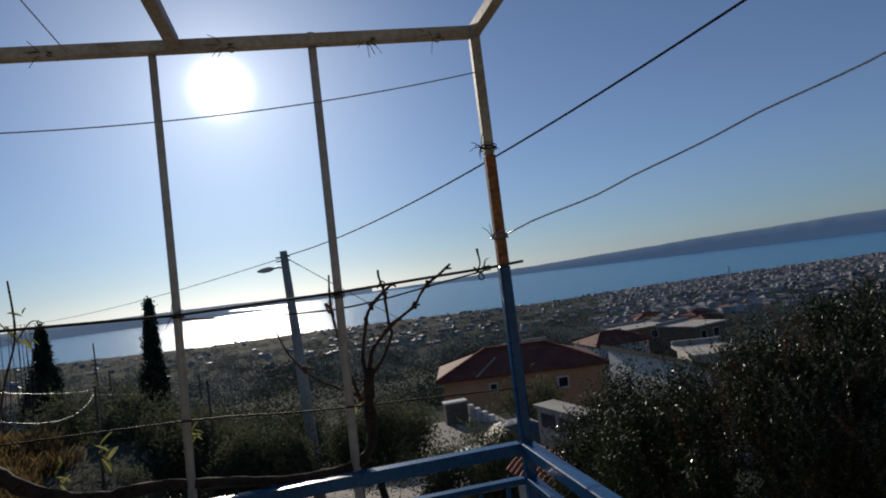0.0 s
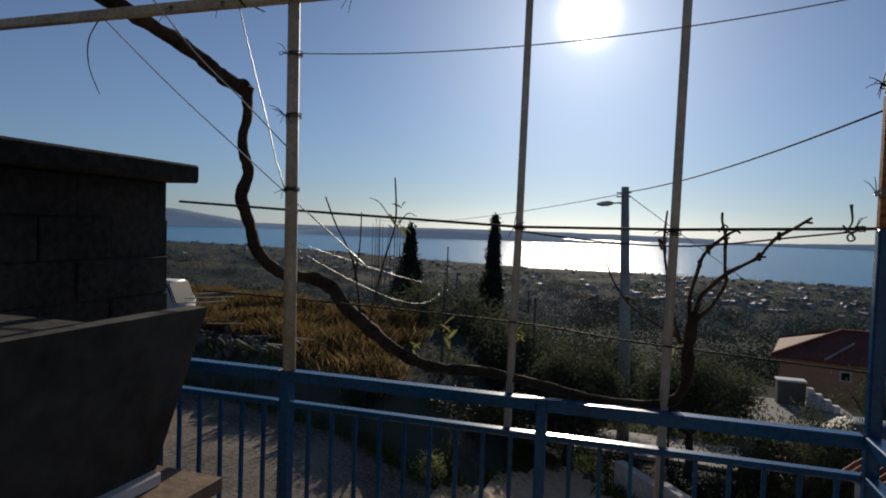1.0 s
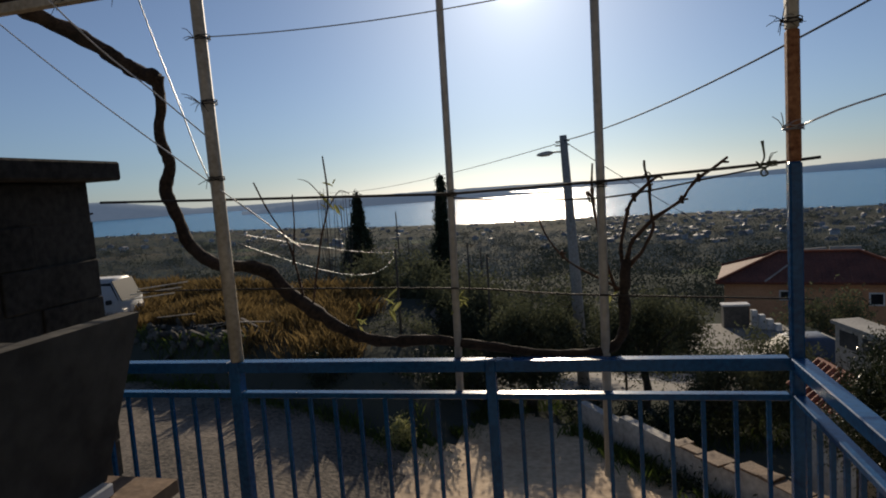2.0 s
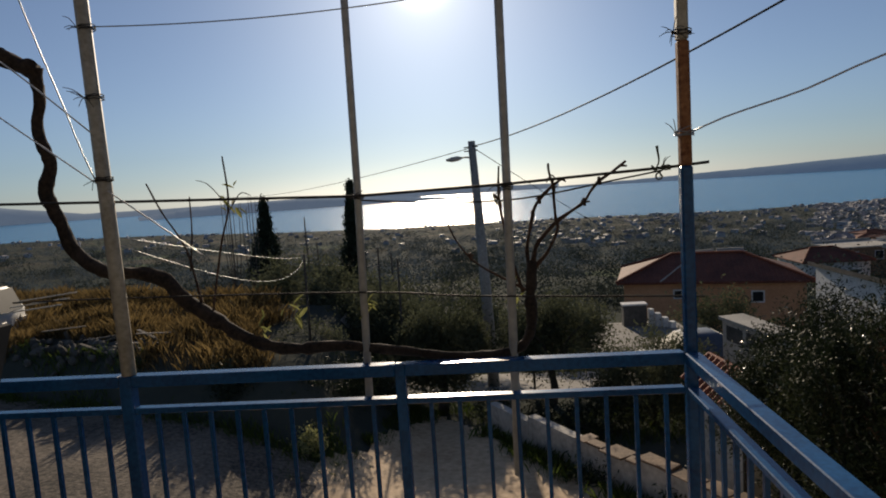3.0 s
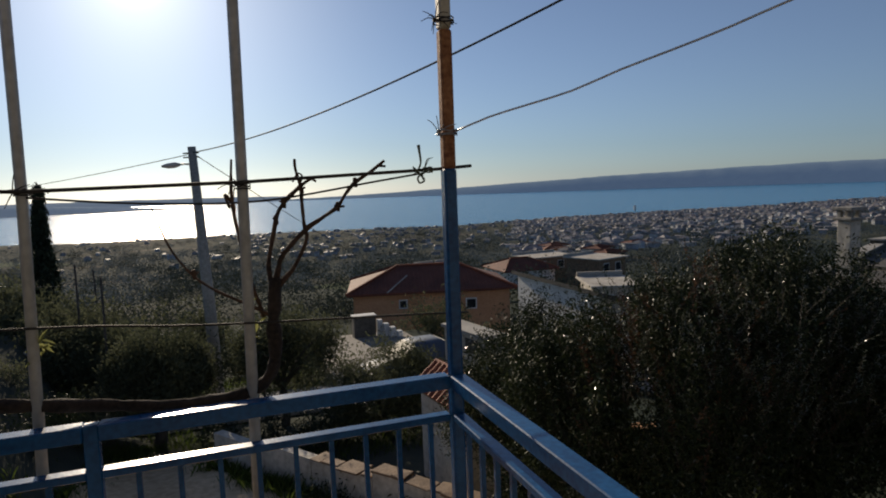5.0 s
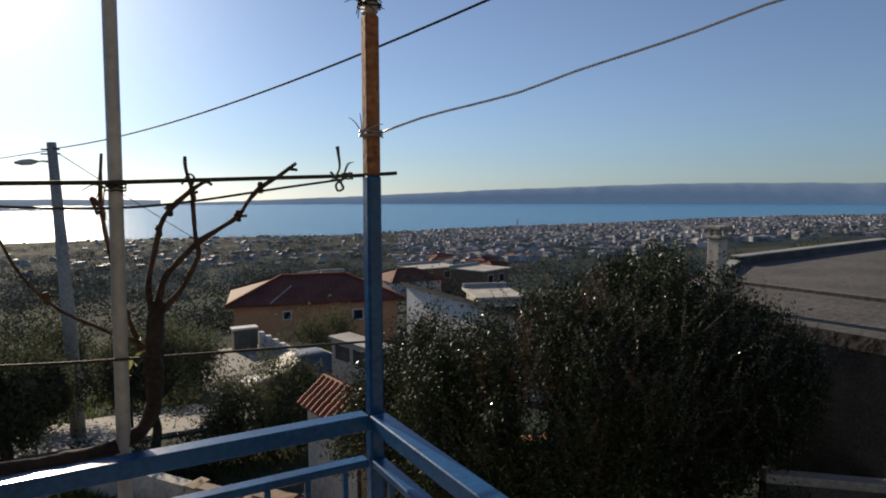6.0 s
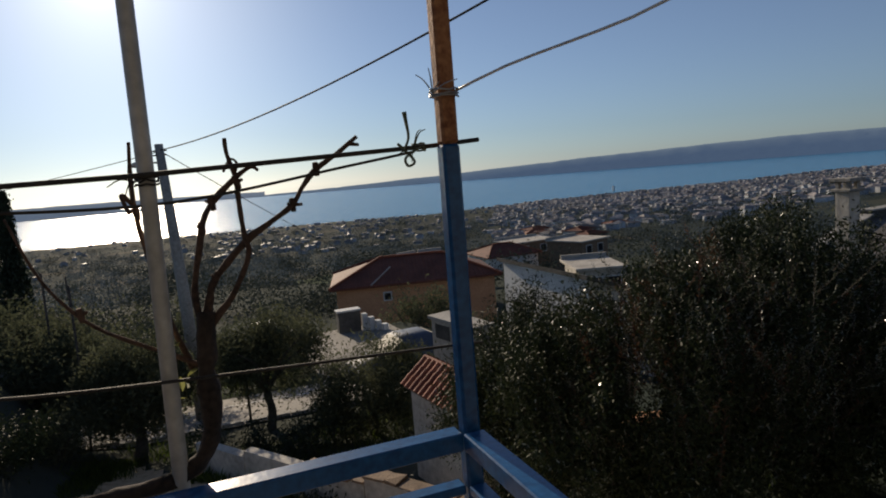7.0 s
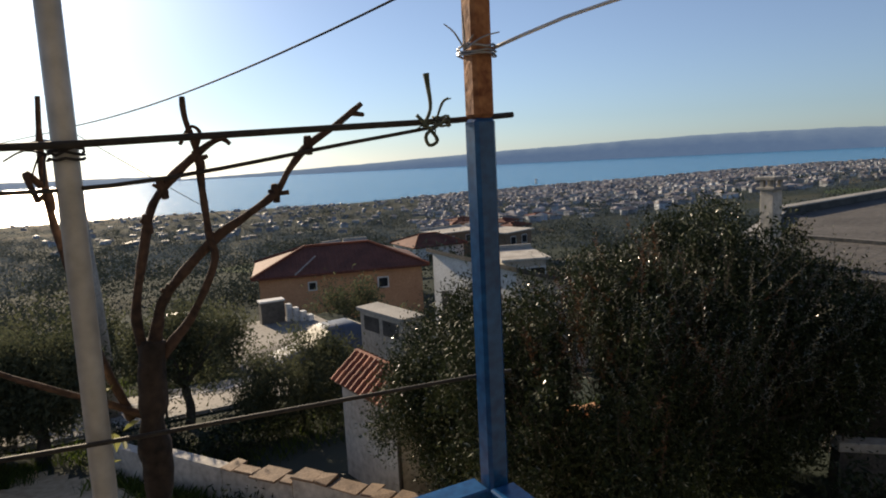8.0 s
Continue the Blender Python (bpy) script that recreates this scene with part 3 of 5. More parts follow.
part("strand", tube([(1.05, 2.24, 1.64), (1.07, 2.24, 1.62), (1.085, 2.24, 1.6), (1.07, 2.24, 1.592), (1.066, 2.24, 1.61), (1.1, 2.24, 1.63)], 0.003, 6, steps=4), TWINE, loop, "", True)


# ---- grapevine ----
vine = thing("grapevine", "bare knotty grapevine trained along rods and posts", "vine")


def cane(name, pts, radii, rough=0.42, label=""):
    radii = [r * (0.56 if name == "shoot" else 1) for r in radii]
    part(name, tube(pts, radii, 9, rough=rough, steps=7), DARK_BARK if name in ("cordon", "arm") else BARK, vine, label, True)


cane("cordon", [(0.637, 2.29, 1.335), (0.63, 2.29, 1.27), (0.624, 2.29, 1.205), (0.627, 2.29, 1.14), (0.612, 2.285, 1.065), (0.575, 2.28, 1.022), (0.50, 2.28, 1.004), (0.332, 2.28, 1.004), (0.127, 2.28, 1.034), (-0.081, 2.28, 1.06), (-0.276, 2.29, 1.056), (-0.423, 2.29, 1.1), (-0.571, 2.3, 1.191), (-0.677, 2.31, 1.27), (-0.74, 2.32, 1.335), (-0.86, 2.34, 1.365), (-0.986, 2.36, 1.372), (-1.131, 2.4, 1.446), (-1.175, 2.4, 1.561), (-1.227, 2.4, 1.697), (-1.194, 2.4, 1.804), (-1.229, 2.4, 1.937), (-1.204, 2.4, 2.043), (-1.206, 2.39, 2.165)],
     [0.017, 0.02, 0.017, 0.019, 0.017, 0.019, 0.017, 0.016, 0.016, 0.018, 0.023, 0.022, 0.026, 0.026, 0.03, 0.024, 0.023, 0.027, 0.024, 0.026, 0.021, 0.024, 0.021, 0.028])
cane("arm", [(-1.2, 2.39, 2.16), (-1.3, 2.38, 2.205), (-1.43, 2.37, 2.30), (-1.62, 2.33, 2.42), (-1.78, 2.25, 2.52), (-1.85, 2.0, 2.56), (-1.9, 1.6, 2.57)], [0.03, 0.034, 0.03, 0.032, 0.036, 0.03, 0.026], 0.4)
cane("shoot", [(0.636, 2.29, 1.31), (0.646, 2.288, 1.355), (0.664, 2.285, 1.4), (0.729, 2.28, 1.468), (0.78, 2.28, 1.5), (0.827, 2.28, 1.531), (0.85, 2.278, 1.565), (0.881, 2.275, 1.6), (0.93, 2.28, 1.63), (0.975, 2.285, 1.662)], [0.018, 0.015, 0.013, 0.012, 0.011, 0.011, 0.010, 0.010, 0.009, 0.008])
cane("shoot", [(0.955, 2.283, 1.648), (0.978, 2.285, 1.645)], [0.008, 0.006])
cane("shoot", [(0.827, 2.28, 1.53), (0.846, 2.275, 1.531)], [0.009, 0.007])
cane("shoot", [(0.64, 2.292, 1.3), (0.665, 2.285, 1.33), (0.694, 2.283, 1.366), (0.73, 2.272, 1.44), (0.726, 2.268, 1.48), (0.722, 2.27, 1.54), (0.722, 2.275, 1.59), (0.71, 2.275, 1.64), (0.709, 2.275, 1.672)], [0.014, 0.012, 0.0105, 0.0095, 0.009, 0.0085, 0.0085, 0.008, 0.006])
cane("shoot", [(0.632, 2.295, 1.28), (0.622, 2.29, 1.35), (0.626, 2.288, 1.4), (0.648, 2.285, 1.5), (0.672, 2.28, 1.547), (0.716, 2.27, 1.59), (0.75, 2.265, 1.612), (0.765, 2.262, 1.605)], [0.015, 0.013, 0.012, 0.0105, 0.0095, 0.009, 0.006, 0.004])
cane("shoot", [(0.70, 2.275, 1.607), (0.714, 2.262, 1.63), (0.726, 2.265, 1.622), (0.72, 2.275, 1.6)], [0.004, 0.004, 0.004, 0.004])
cane("shoot", [(0.625, 2.30, 1.22), (0.54, 2.3, 1.27), (0.44, 2.29, 1.335), (0.37, 2.285, 1.425), (0.325, 2.28, 1.55)], [0.011, 0.008, 0.007, 0.006, 0.004])
cane("shoot", [(0.6, 2.31, 1.22), (0.565, 2.3, 1.34), (0.548, 2.3, 1.44), (0.532, 2.3, 1.56), (0.538, 2.3, 1.675)], [0.012, 0.009, 0.0085, 0.009, 0.006])
cane("shoot", [(0.53, 2.3, 1.56), (0.515, 2.29, 1.575), (0.525, 2.28, 1.54)], [0.011, 0.008, 0.006])
cane("shoot", [(-0.60, 2.31, 1.24), (-0.62, 2.32, 1.34), (-0.66, 2.34, 1.46), (-0.74, 2.36, 1.58), (-0.80, 2.37, 1.70)], [0.012, 0.008, 0.007, 0.006, 0.005])
cane("shoot", [(-0.56, 2.31, 1.20), (-0.525, 2.36, 1.45), (-0.49, 2.38, 1.6), (-0.505, 2.4, 1.785)], [0.008, 0.007, 0.007, 0.005])
cane("shoot", [(-0.64, 2.33, 1.36), (-0.63, 2.35, 1.5), (-0.63, 2.36, 1.64)], [0.006, 0.005, 0.004])
# swollen nodes and cut stubs along the shoots
rng = random.Random(15)
for x, y, z in ((0.664, 2.285, 1.40), (0.729, 2.28, 1.468), (0.827, 2.28, 1.531), (0.881, 2.275, 1.6), (0.722, 2.272, 1.585), (0.648, 2.285, 1.5), (0.672, 2.28, 1.547), (0.553, 2.3, 1.41), (0.535, 2.3, 1.54), (0.42, 2.288, 1.36)):
    up = Vector((rng.uniform(-0.3, 0.3), rng.uniform(-0.3, 0.1), 1)).normalized()
    c = Vector((x, y, z))
    cane("shoot", [c - up * 0.014, c - up * 0.005, c + up * 0.005, c + up * 0.014], [0.009, 0.0115, 0.0115, 0.009], 0.3)
    side = Vector((rng.choice((-1, 1)), rng.uniform(-0.5, 0.3), rng.uniform(0.2, 0.9))).normalized()
    cane("shoot", [c, c + side * 0.01, c + side * rng.uniform(0.01, 0.015)], [0.008, 0.006, 0.004], 0.3)
rng = random.Random(5)
for k in range(26):
    s = Vector((rng.uniform(-1.95, -1.25), rng.uniform(1.2, 2.2), 2.54 + rng.uniform(0, 0.05)))
    d = Vector((rng.uniform(-0.4, 1), rng.uniform(-0.8, 0.25), rng.uniform(-0.05, 0.28))).normalized()
    size = rng.uniform(0.25, 0.6)
    side = Vector((rng.uniform(-0.1, 0.1), rng.uniform(-0.1, 0.1), rng.uniform(-0.04, 0.06)))
    cane("shoot", [s, s + d * size * 0.35 + side * 0.6, s + d * size * 0.7 + side * 0.3, s + d * size], [0.011, 0.0085, 0.0065, 0.0045])
cane("arm", [(-1.9, 1.6, 2.57), (-1.6, 1.45, 2.58), (-1.25, 1.5, 2.55), (-1.02, 1.72, 2.54), (-1.0, 1.95, 2.5)], [0.026, 0.024, 0.02, 0.018, 0.014])
cane("shoot", [(-1.02, 1.98, 2.52), (-1.02, 2.0, 2.44), (-0.99, 2.02, 2.4), (-0.96, 2.02, 2.37)], [0.016, 0.012, 0.009, 0.006])
cane("shoot", [(-1.9, 2.3, 2.5), (-2.0, 2.32, 2.4), (-2.02, 2.34, 2.28), (-1.965, 2.35, 2.15)], [0.006, 0.005, 0.0045, 0.003])
cane("shoot", [(-0.505, 2.4, 1.60), (-0.56, 2.38, 1.68), (-0.6, 2.36, 1.7)], [0.004, 0.003, 0.002])
cane("shoot", [(-0.495, 2.4, 1.58), (-0.44, 2.38, 1.64), (-0.4, 2.38, 1.63)], [0.004, 0.003, 0.002])


def leaf_bunch(name, x, y, z, count, seed, size=0.035, spread=0.03):
    r = random.Random(seed)
    ob = thing(name, "small bunch of withered pale green leaves on the wire", "leaves", "withered leaf bunches")
    for k in range(count):
        bm = bmesh.new()
        a, s = r.uniform(0, 6.28), size * r.uniform(0.6, 1.2)
        q = Euler((r.uniform(-1, 1), r.uniform(-1, 1), a)).to_matrix()
        c = Vector((x + r.gauss(0, spread), y + r.gauss(0, 0.012), z + r.gauss(0, spread * 1.5)))
        ring = [bm.verts.new(c + q @ Vector(p) * s) for p in ((-1, 0, 0), (-0.3, 0.22, 0.15), (0.5, 0.2, 0.1), (1, 0, -0.1), (0.5, -0.2, 0.12), (-0.3, -0.22, 0.15))]
        mid = bm.verts.new(c - q @ Vector((0, 0, 0.06)) * s)
        for i in range(6):
            bm.faces.new((ring[i], ring[(i + 1) % 6], mid))
        part("leaf", bm, DRY_LEAF, ob)


leaf_bunch("leaf_bunch", XB + 0.01, 2.27, 1.20, 7, 1, 0.03, 0.016)
leaf_bunch("leaf_bunch", -0.22, 2.29, 1.20, 8, 2, 0.03, 0.018)
leaf_bunch("leaf_bunch", XC + 0.02, 2.29, 1.22, 8, 3, 0.028, 0.02)
leaf_bunch("leaf_bunch", -0.49, 2.39, 1.61, 9, 4, 0.03, 0.03)
leaf_bunch("leaf_bunch", -0.36, 2.31, 1.12, 7, 5, 0.027, 0.03)

# ---- wall with coping and the counter beside the camera ----
pillar = tagged(thing("garden_wall", "rough grey block wall with an overhanging concrete coping", "wall"), kind="structure")
rng = random.Random(8)
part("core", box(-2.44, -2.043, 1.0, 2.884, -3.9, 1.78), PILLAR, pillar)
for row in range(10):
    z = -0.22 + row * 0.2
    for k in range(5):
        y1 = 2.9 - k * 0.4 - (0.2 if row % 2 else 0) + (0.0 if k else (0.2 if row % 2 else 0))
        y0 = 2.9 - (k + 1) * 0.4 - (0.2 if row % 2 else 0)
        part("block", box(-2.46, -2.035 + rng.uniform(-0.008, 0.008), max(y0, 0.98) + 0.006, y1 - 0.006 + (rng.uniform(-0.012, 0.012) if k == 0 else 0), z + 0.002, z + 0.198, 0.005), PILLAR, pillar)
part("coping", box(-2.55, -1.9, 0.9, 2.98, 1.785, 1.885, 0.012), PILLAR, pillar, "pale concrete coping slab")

counter = thing("masonry_counter", "dark masonry barbecue counter with a brown stone top", "counter")
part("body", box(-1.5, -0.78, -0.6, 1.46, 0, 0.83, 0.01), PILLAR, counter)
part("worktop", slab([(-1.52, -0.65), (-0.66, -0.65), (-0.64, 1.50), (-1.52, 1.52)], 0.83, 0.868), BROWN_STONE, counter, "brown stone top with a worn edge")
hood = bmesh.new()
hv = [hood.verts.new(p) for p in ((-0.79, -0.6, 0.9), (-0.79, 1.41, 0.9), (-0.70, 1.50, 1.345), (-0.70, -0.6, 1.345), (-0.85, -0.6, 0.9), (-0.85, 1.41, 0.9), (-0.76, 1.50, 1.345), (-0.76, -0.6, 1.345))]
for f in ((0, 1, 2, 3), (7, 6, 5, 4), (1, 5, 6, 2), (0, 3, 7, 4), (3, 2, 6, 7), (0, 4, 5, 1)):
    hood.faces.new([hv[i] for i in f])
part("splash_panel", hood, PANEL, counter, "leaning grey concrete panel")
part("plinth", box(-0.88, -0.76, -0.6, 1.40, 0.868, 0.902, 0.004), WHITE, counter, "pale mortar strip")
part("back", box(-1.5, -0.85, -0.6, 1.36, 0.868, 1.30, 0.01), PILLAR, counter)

# ---- yard, road and walls below ----
GRID = lambda a, b, s: [a + s * i for i in range(int(round((b - a) / s)) + 1)]


def wall_x(y):
    return 0.2 + (14.6 - y) * 0.66


tagged(sheet("pavement_yard", PAVING, GRID(-5, 8, 0.2), GRID(2.4, 19.6, 0.2), 0.05, lambda x, y: x < wall_x(y) - 0.15 and x > -2.95 + max(0, y - 12.2) * 0.35 + 0.5 * noise.noise(Vector((x * 0.8, y * 0.8, 6))) * (y > 11)), "worn tan concrete yard with tree shadows", "yard", kind="structure")
tagged(sheet("pavement_gravel", GRAVEL, GRID(-26.2, -2.95, 0.25), GRID(2.4, 20, 0.25), 0.04, lambda x, y: y < 10.75 - 0.36 * x + 0.35 * noise.noise(Vector((x * 0.7, y * 0.7, 4)))), "grey gravel yard below the terrace", "yard", kind="structure")
tagged(sheet("road", ASPHALT, GRID(-5.0, 9.0, 0.25), GRID(18.6, 24.0, 0.27), 0.06, lambda x, y: x > -4.3 + 0.6 * noise.noise(Vector((x, y * 0.8, 2)))), "pale asphalt street below the yard wall", "road", kind="structure")
lane = thing("road", "pale concrete lane to the gate", "road", kind="structure")
lane_ob = sheet("lane_surface", ASPHALT, GRID(4.5, 9.6, 0.5), GRID(23.5, 35, 0.5), 0.055)
lane_ob.parent = lane
kerb = thing("kerb", "pale concrete kerb along the street", "kerb", kind="structure")
for k in range(14):
    x = -2.4 + k * 0.62
    part("kerb_stone", box(x, x + 0.6, 18.75 - 0.02 * x, 18.95 - 0.02 * x, ground_z(x, 18.8) - 0.1, ground_z(x, 18.8) + 0.12, 0.01), CONCRETE, kerb)

marking = sheet("road_marking", WHITE, GRID(-1.5, 5.5, 0.5), [21.9, 22.02], 0.075)
tagged(marking, "worn white line on the street", "road marking", kind="structure")

low_wall = tagged(thing("yard_wall", "low white rendered wall stepping down beside the yard, stone capped", "wall"), kind="structure")
rng = random.Random(3)
p0, p1 = Vector((0.15, 14.7)), Vector((6.2, 5.6))
for k in range(7):
    a, b = p0.lerp(p1, k / 7), p0.lerp(p1, (k + 1) / 7 - 0.002)
    top = -3.55 + 0.075 * k + (0.06 if k % 2 else 0)
    part("wall_panel", slab([(a.x, a.y), (b.x, b.y), (b.x + 0.18, b.y + 0.12), (a.x + 0.18, a.y + 0.12)], -4.9, top), DULL_WHITE, low_wall)
    if k >= 2:
        u = 0.0
        while u < 0.97:
            v = min(1.0, u + rng.uniform(0.14, 0.42))
            c, d = a.lerp(b, u), a.lerp(b, v - 0.012)
            u = v
            if rng.random() < 0.12:
                continue
            h, o, w = rng.uniform(0.025, 0.06), rng.uniform(-0.06, 0.05), rng.uniform(0.16, 0.32)
            tilt = [top + h * rng.uniform(0.6, 1.35) for i in range(4)]
            bm = slab([(c.x - 0.05 + o, c.y - 0.03), (d.x - 0.05 + o + rng.uniform(-0.04, 0.04), d.y - 0.03), (d.x + w, d.y + w * 0.66), (c.x + w + rng.uniform(-0.05, 0.05), c.y + w * 0.66)], top + 0.002, tilt)
            bmesh.ops.bevel(bm, geom=list(bm.edges), offset=0.012, segments=1, affect="EDGES")
            part("cap_stone", bm, BROWN_STONE, low_wall, "broken tan cap stone")

pole = thing("utility_pole", "grey concrete utility pole with a street lamp", "pole", at=(0.25, 20.6, -5.6))
part("shaft", tube([(0, 0, 0), (-0.1, 0, 4), (-0.28, 0, 8.62)], [0.2, 0.17, 0.115], 10), CONCRETE, pole, "", True)
part("lamp_arm", tube([(-0.27, 0, 8.1), (-0.5, -0.05, 8.12), (-0.68, -0.08, 8.1)], 0.028, 8), ZINC, pole, "", True)
lamp = tube([(-0.62, -0.08, 8.1), (-0.76, -0.1, 8.09), (-0.95, -0.12, 8.07), (-1.12, -0.14, 8.06)], [0.04, 0.085, 0.08, 0.03], 10)
part("lamp_head", lamp, ZINC, pole, "grey cobra-head street lamp", True)
for dz in (8.30, 8.42):
    part("bracket", bar((-0.52, -0.12, dz), (-0.1, 0.12, dz + 0.03), 0.04, 0.04), IRON, pole)
for label, a, b, sag, r in (
    ("black overhead service cable to the house", (-0.03, 20.6, 2.85), (8.81, -4.0, 6.43), 0.935, 0.016),
    ("thin overhead cable crossing the valley", (-0.1, 20.6, 2.8), (-25.5, 60, 2.1), 0.55, 0.012),
    ("thin overhead cable down to a roof", (0.1, 20.6, 2.75), (10.1, 37.5, -3.4), 0.12, 0.012),
):
    c = thing("overhead_cable", label, "cable", "overhead cables")
    part("cable_length", tube(hang(a, b, sag, 40), r, 6), CABLE, c, "", True)
c = thing("tied_wire", "kinked steel wire tied to the rusty post", "wire")
line = [p + Vector((0, 0, 0.012 * noise.noise(Vector((i * 0.5, 0, 0))))) for i, p in enumerate(hang((1.175, 2.22, 1.74), (5.68, -4.0, 4.6), 0.295, 60))]
part("wire_length", tube(line, 0.003, 6, steps=2), PALE_WIRE, c, "", True)


# ---- plants ----
def leaf_mesh(name, centres, spread, per, size, mat, parent, seed, slim=0.3, up=0.0):
    """Many small diamond leaves scattered round the centres, one mesh."""
    r = np.random.default_rng(seed)
    c = np.repeat(np.asarray(centres, float), per, axis=0)
    spread = np.asarray(spread, float)
    c = c + r.normal(size=c.shape) * spread
    d = r.normal(size=c.shape) + np.array([0, 0, up])
    d /= np.linalg.norm(d, axis=1)[:, None]
    s = np.cross(d, r.normal(size=c.shape))
    s /= np.linalg.norm(s, axis=1)[:, None]
    length = size * r.uniform(0.6, 1.3, size=(len(c), 1))
    v = np.stack([c - d * length, c + s * length * slim, c + d * length, c - s * length * slim], axis=1).reshape(-1, 3)
    f = np.arange(len(v)).reshape(-1, 4)
    return raw(name, v.tolist(), f.tolist(), mat, parent)


def open_to(p, gap):
    """Whether p lies in an open lane through the branches: gap is (start, end, radius)."""
    if gap is None:
        return False
    a, b = Vector(gap[0]), Vector(gap[1])
    u = clamp((Vector(p) - a).dot(b - a) / (b - a).length_squared)
    return (Vector(p) - a.lerp(b, u)).length < gap[2]


def crown_points(rng, lobes, count, gap=None):
    """Clump centres in uneven lobes (centre, radii), denser towards the outside."""
    out = []
    while len(out) < count:
        (cx, cy, cz), (rx, ry, rz) = lobes[rng.randrange(len(lobes))]
        p = Vector((rng.uniform(-1, 1), rng.uniform(-1, 1), rng.uniform(-1, 1)))
        if not 0.35 < p.length < 1:
            continue
        if noise.noise(p * 2.1 + Vector((cx, cy, cz))) < -0.12:
            continue
        spot = (cx + p.x * rx, cy + p.y * ry, cz + p.z * rz)
        if noise.noise(Vector(spot) * 1.7) < -0.27 or open_to(spot, gap):
            continue
        out.append(spot)
    return out


def olive_tree(x, y, label, lobes, clumps, per, size, seed, trunk_r=0.12, spread=0.16, ground=None, leaf=None, gap=None):
    rng = random.Random(seed)
    z = ground_z(x, y) - 0.1 if ground is None else ground
    tree = thing("olive_tree", label, "tree", "olive trees")
    mid = Vector(lobes[0][0])
    fork = Vector((x + (mid.x - x) * 0.3, y + (mid.y - y) * 0.3, z + (mid.z - lobes[0][1][2] - z) * 0.85 + 0.2))
    bm = tube([(x, y, z), ((x + fork.x) / 2 + 0.06, y, (z + fork.z) / 2), fork], [trunk_r * 1.25, trunk_r, trunk_r * 0.85], 9, rough=0.35, steps=4)
    trunk = part("trunk", bm, OLIVE_BARK, tree, "", True)
    pts = crown_points(rng, lobes, clumps, gap)
    for k in range(9):
        end = Vector(pts[(k * 37) % len(pts)])
        bend = fork.lerp(end, 0.5) + Vector((rng.uniform(-0.15, 0.15), rng.uniform(-0.15, 0.15), rng.uniform(0, 0.25)))
        part("limb", tube([fork, bend, end], [trunk_r * 0.55, trunk_r * 0.33, trunk_r * 0.1], 6, rough=0.2, steps=4), OLIVE_BARK, tree, "", True)
    if leaf is LEAF:
        leaf_mesh("silver_leaves", pts, spread * 1.15, 26, size * 0.9, TIP_LEAF, tree, seed + 200, 0.26, 0.5)
    leaf_mesh("crown", pts, (spread * 0.8, spread * 0.8, spread * 1.35), per, size, leaf or MATTE_LEAF, tree, seed, 0.33, 0.7)
    for k in range(clumps // 40):
        a = Vector(pts[(k * 53 + 7) % len(pts)])
        part("twig", tube([a - Vector((0, 0, 0.35)), a, a + Vector((rng.uniform(-0.12, 0.12), rng.uniform(-0.1, 0.1), rng.uniform(0.25, 0.55)))], [0.012, 0.009, 0.004], 5), OLIVE_BARK, tree)
    return tree


LANE = ((4.3, 5.6, -0.6), (7.2, 9.2, -2.65), 0.25)
big_olive = olive_tree(6.3, 7.2, "large dark olive tree with glinting leaves beside the terrace", [((6.3, 7.1, -1.1), (2.4, 1.7, 1.6)), ((7.9, 7.0, -0.7), (1.5, 1.4, 1.4)), ((5.0, 7.4, -1.6), (1.5, 1.3, 1.3)), ((6.4, 6.6, -1.9), (2.4, 1.2, 0.9)), ((8.5, 6.2, -1.05), (1.0, 1.0, 1.05)), ((8.35, 6.9, -2.0), (1.35, 0.9, 1.0)), ((7.1, 7.0, -0.8), (2.0, 1.3, 1.25))], 1300, 200, 0.034, 11, 0.16, 0.115, leaf=LEAF, gap=LANE)


def sprays(tree, seed, count, middle, radii, low, size, mat, name):
    """Upright leafy shoots standing out of a crown: slim stems with paired leaves."""
    r = np.random.default_rng(seed)
    v, f, tv, tf = [], [], [], []
    made = 0
    while made < count:
        p = r.normal(size=3)
        p /= np.linalg.norm(p)
        if p[2] < low:
            continue
        foot = np.array(middle) + p * np.array(radii) * r.uniform(0.5, 1.0)
        made += 1
        if open_to(foot + np.array([0, 0, 0.25]), LANE):
            continue
        d = np.array([r.normal() * 0.45 + p[0] * 0.35, r.normal() * 0.45 + p[1] * 0.35, 1.0])
        d /= np.linalg.norm(d)
        length = r.uniform(0.3, 0.75)
        k = len(tv)
        tv += [tuple(foot + q) for q in ((-0.006, 0, 0), (0.006, 0, 0), (0, 0.008, 0))] + [tuple(foot + d * length)]
        tf += [(k, k + 1, k + 3), (k + 1, k + 2, k + 3), (k + 2, k, k + 3)]
        for i in range(int(length / 0.035)):
            at = foot + d * (0.05 + 0.035 * i)
            for side in (1, -1):
                w = r.normal(size=3) * 0.35 + side * np.array([math.cos(i * 1.6), math.sin(i * 1.6), 0.0]) + d * 0.9
                w /= np.linalg.norm(w)
                n = np.cross(w, r.normal(size=3))
                n /= np.linalg.norm(n)
                s = size * r.uniform(0.7, 1.2)
                k = len(v)
                v += [tuple(at), tuple(at + w * s + n * s * 0.22), tuple(at + w * s * 2), tuple(at + w * s - n * s * 0.22)]
                f += [(k, k + 1, k + 2, k + 3)]
    raw(name, v, f, mat, tree)
    tagged(raw("spray_wood", tv, tf, DARK_BARK, tree), kind="stuff")


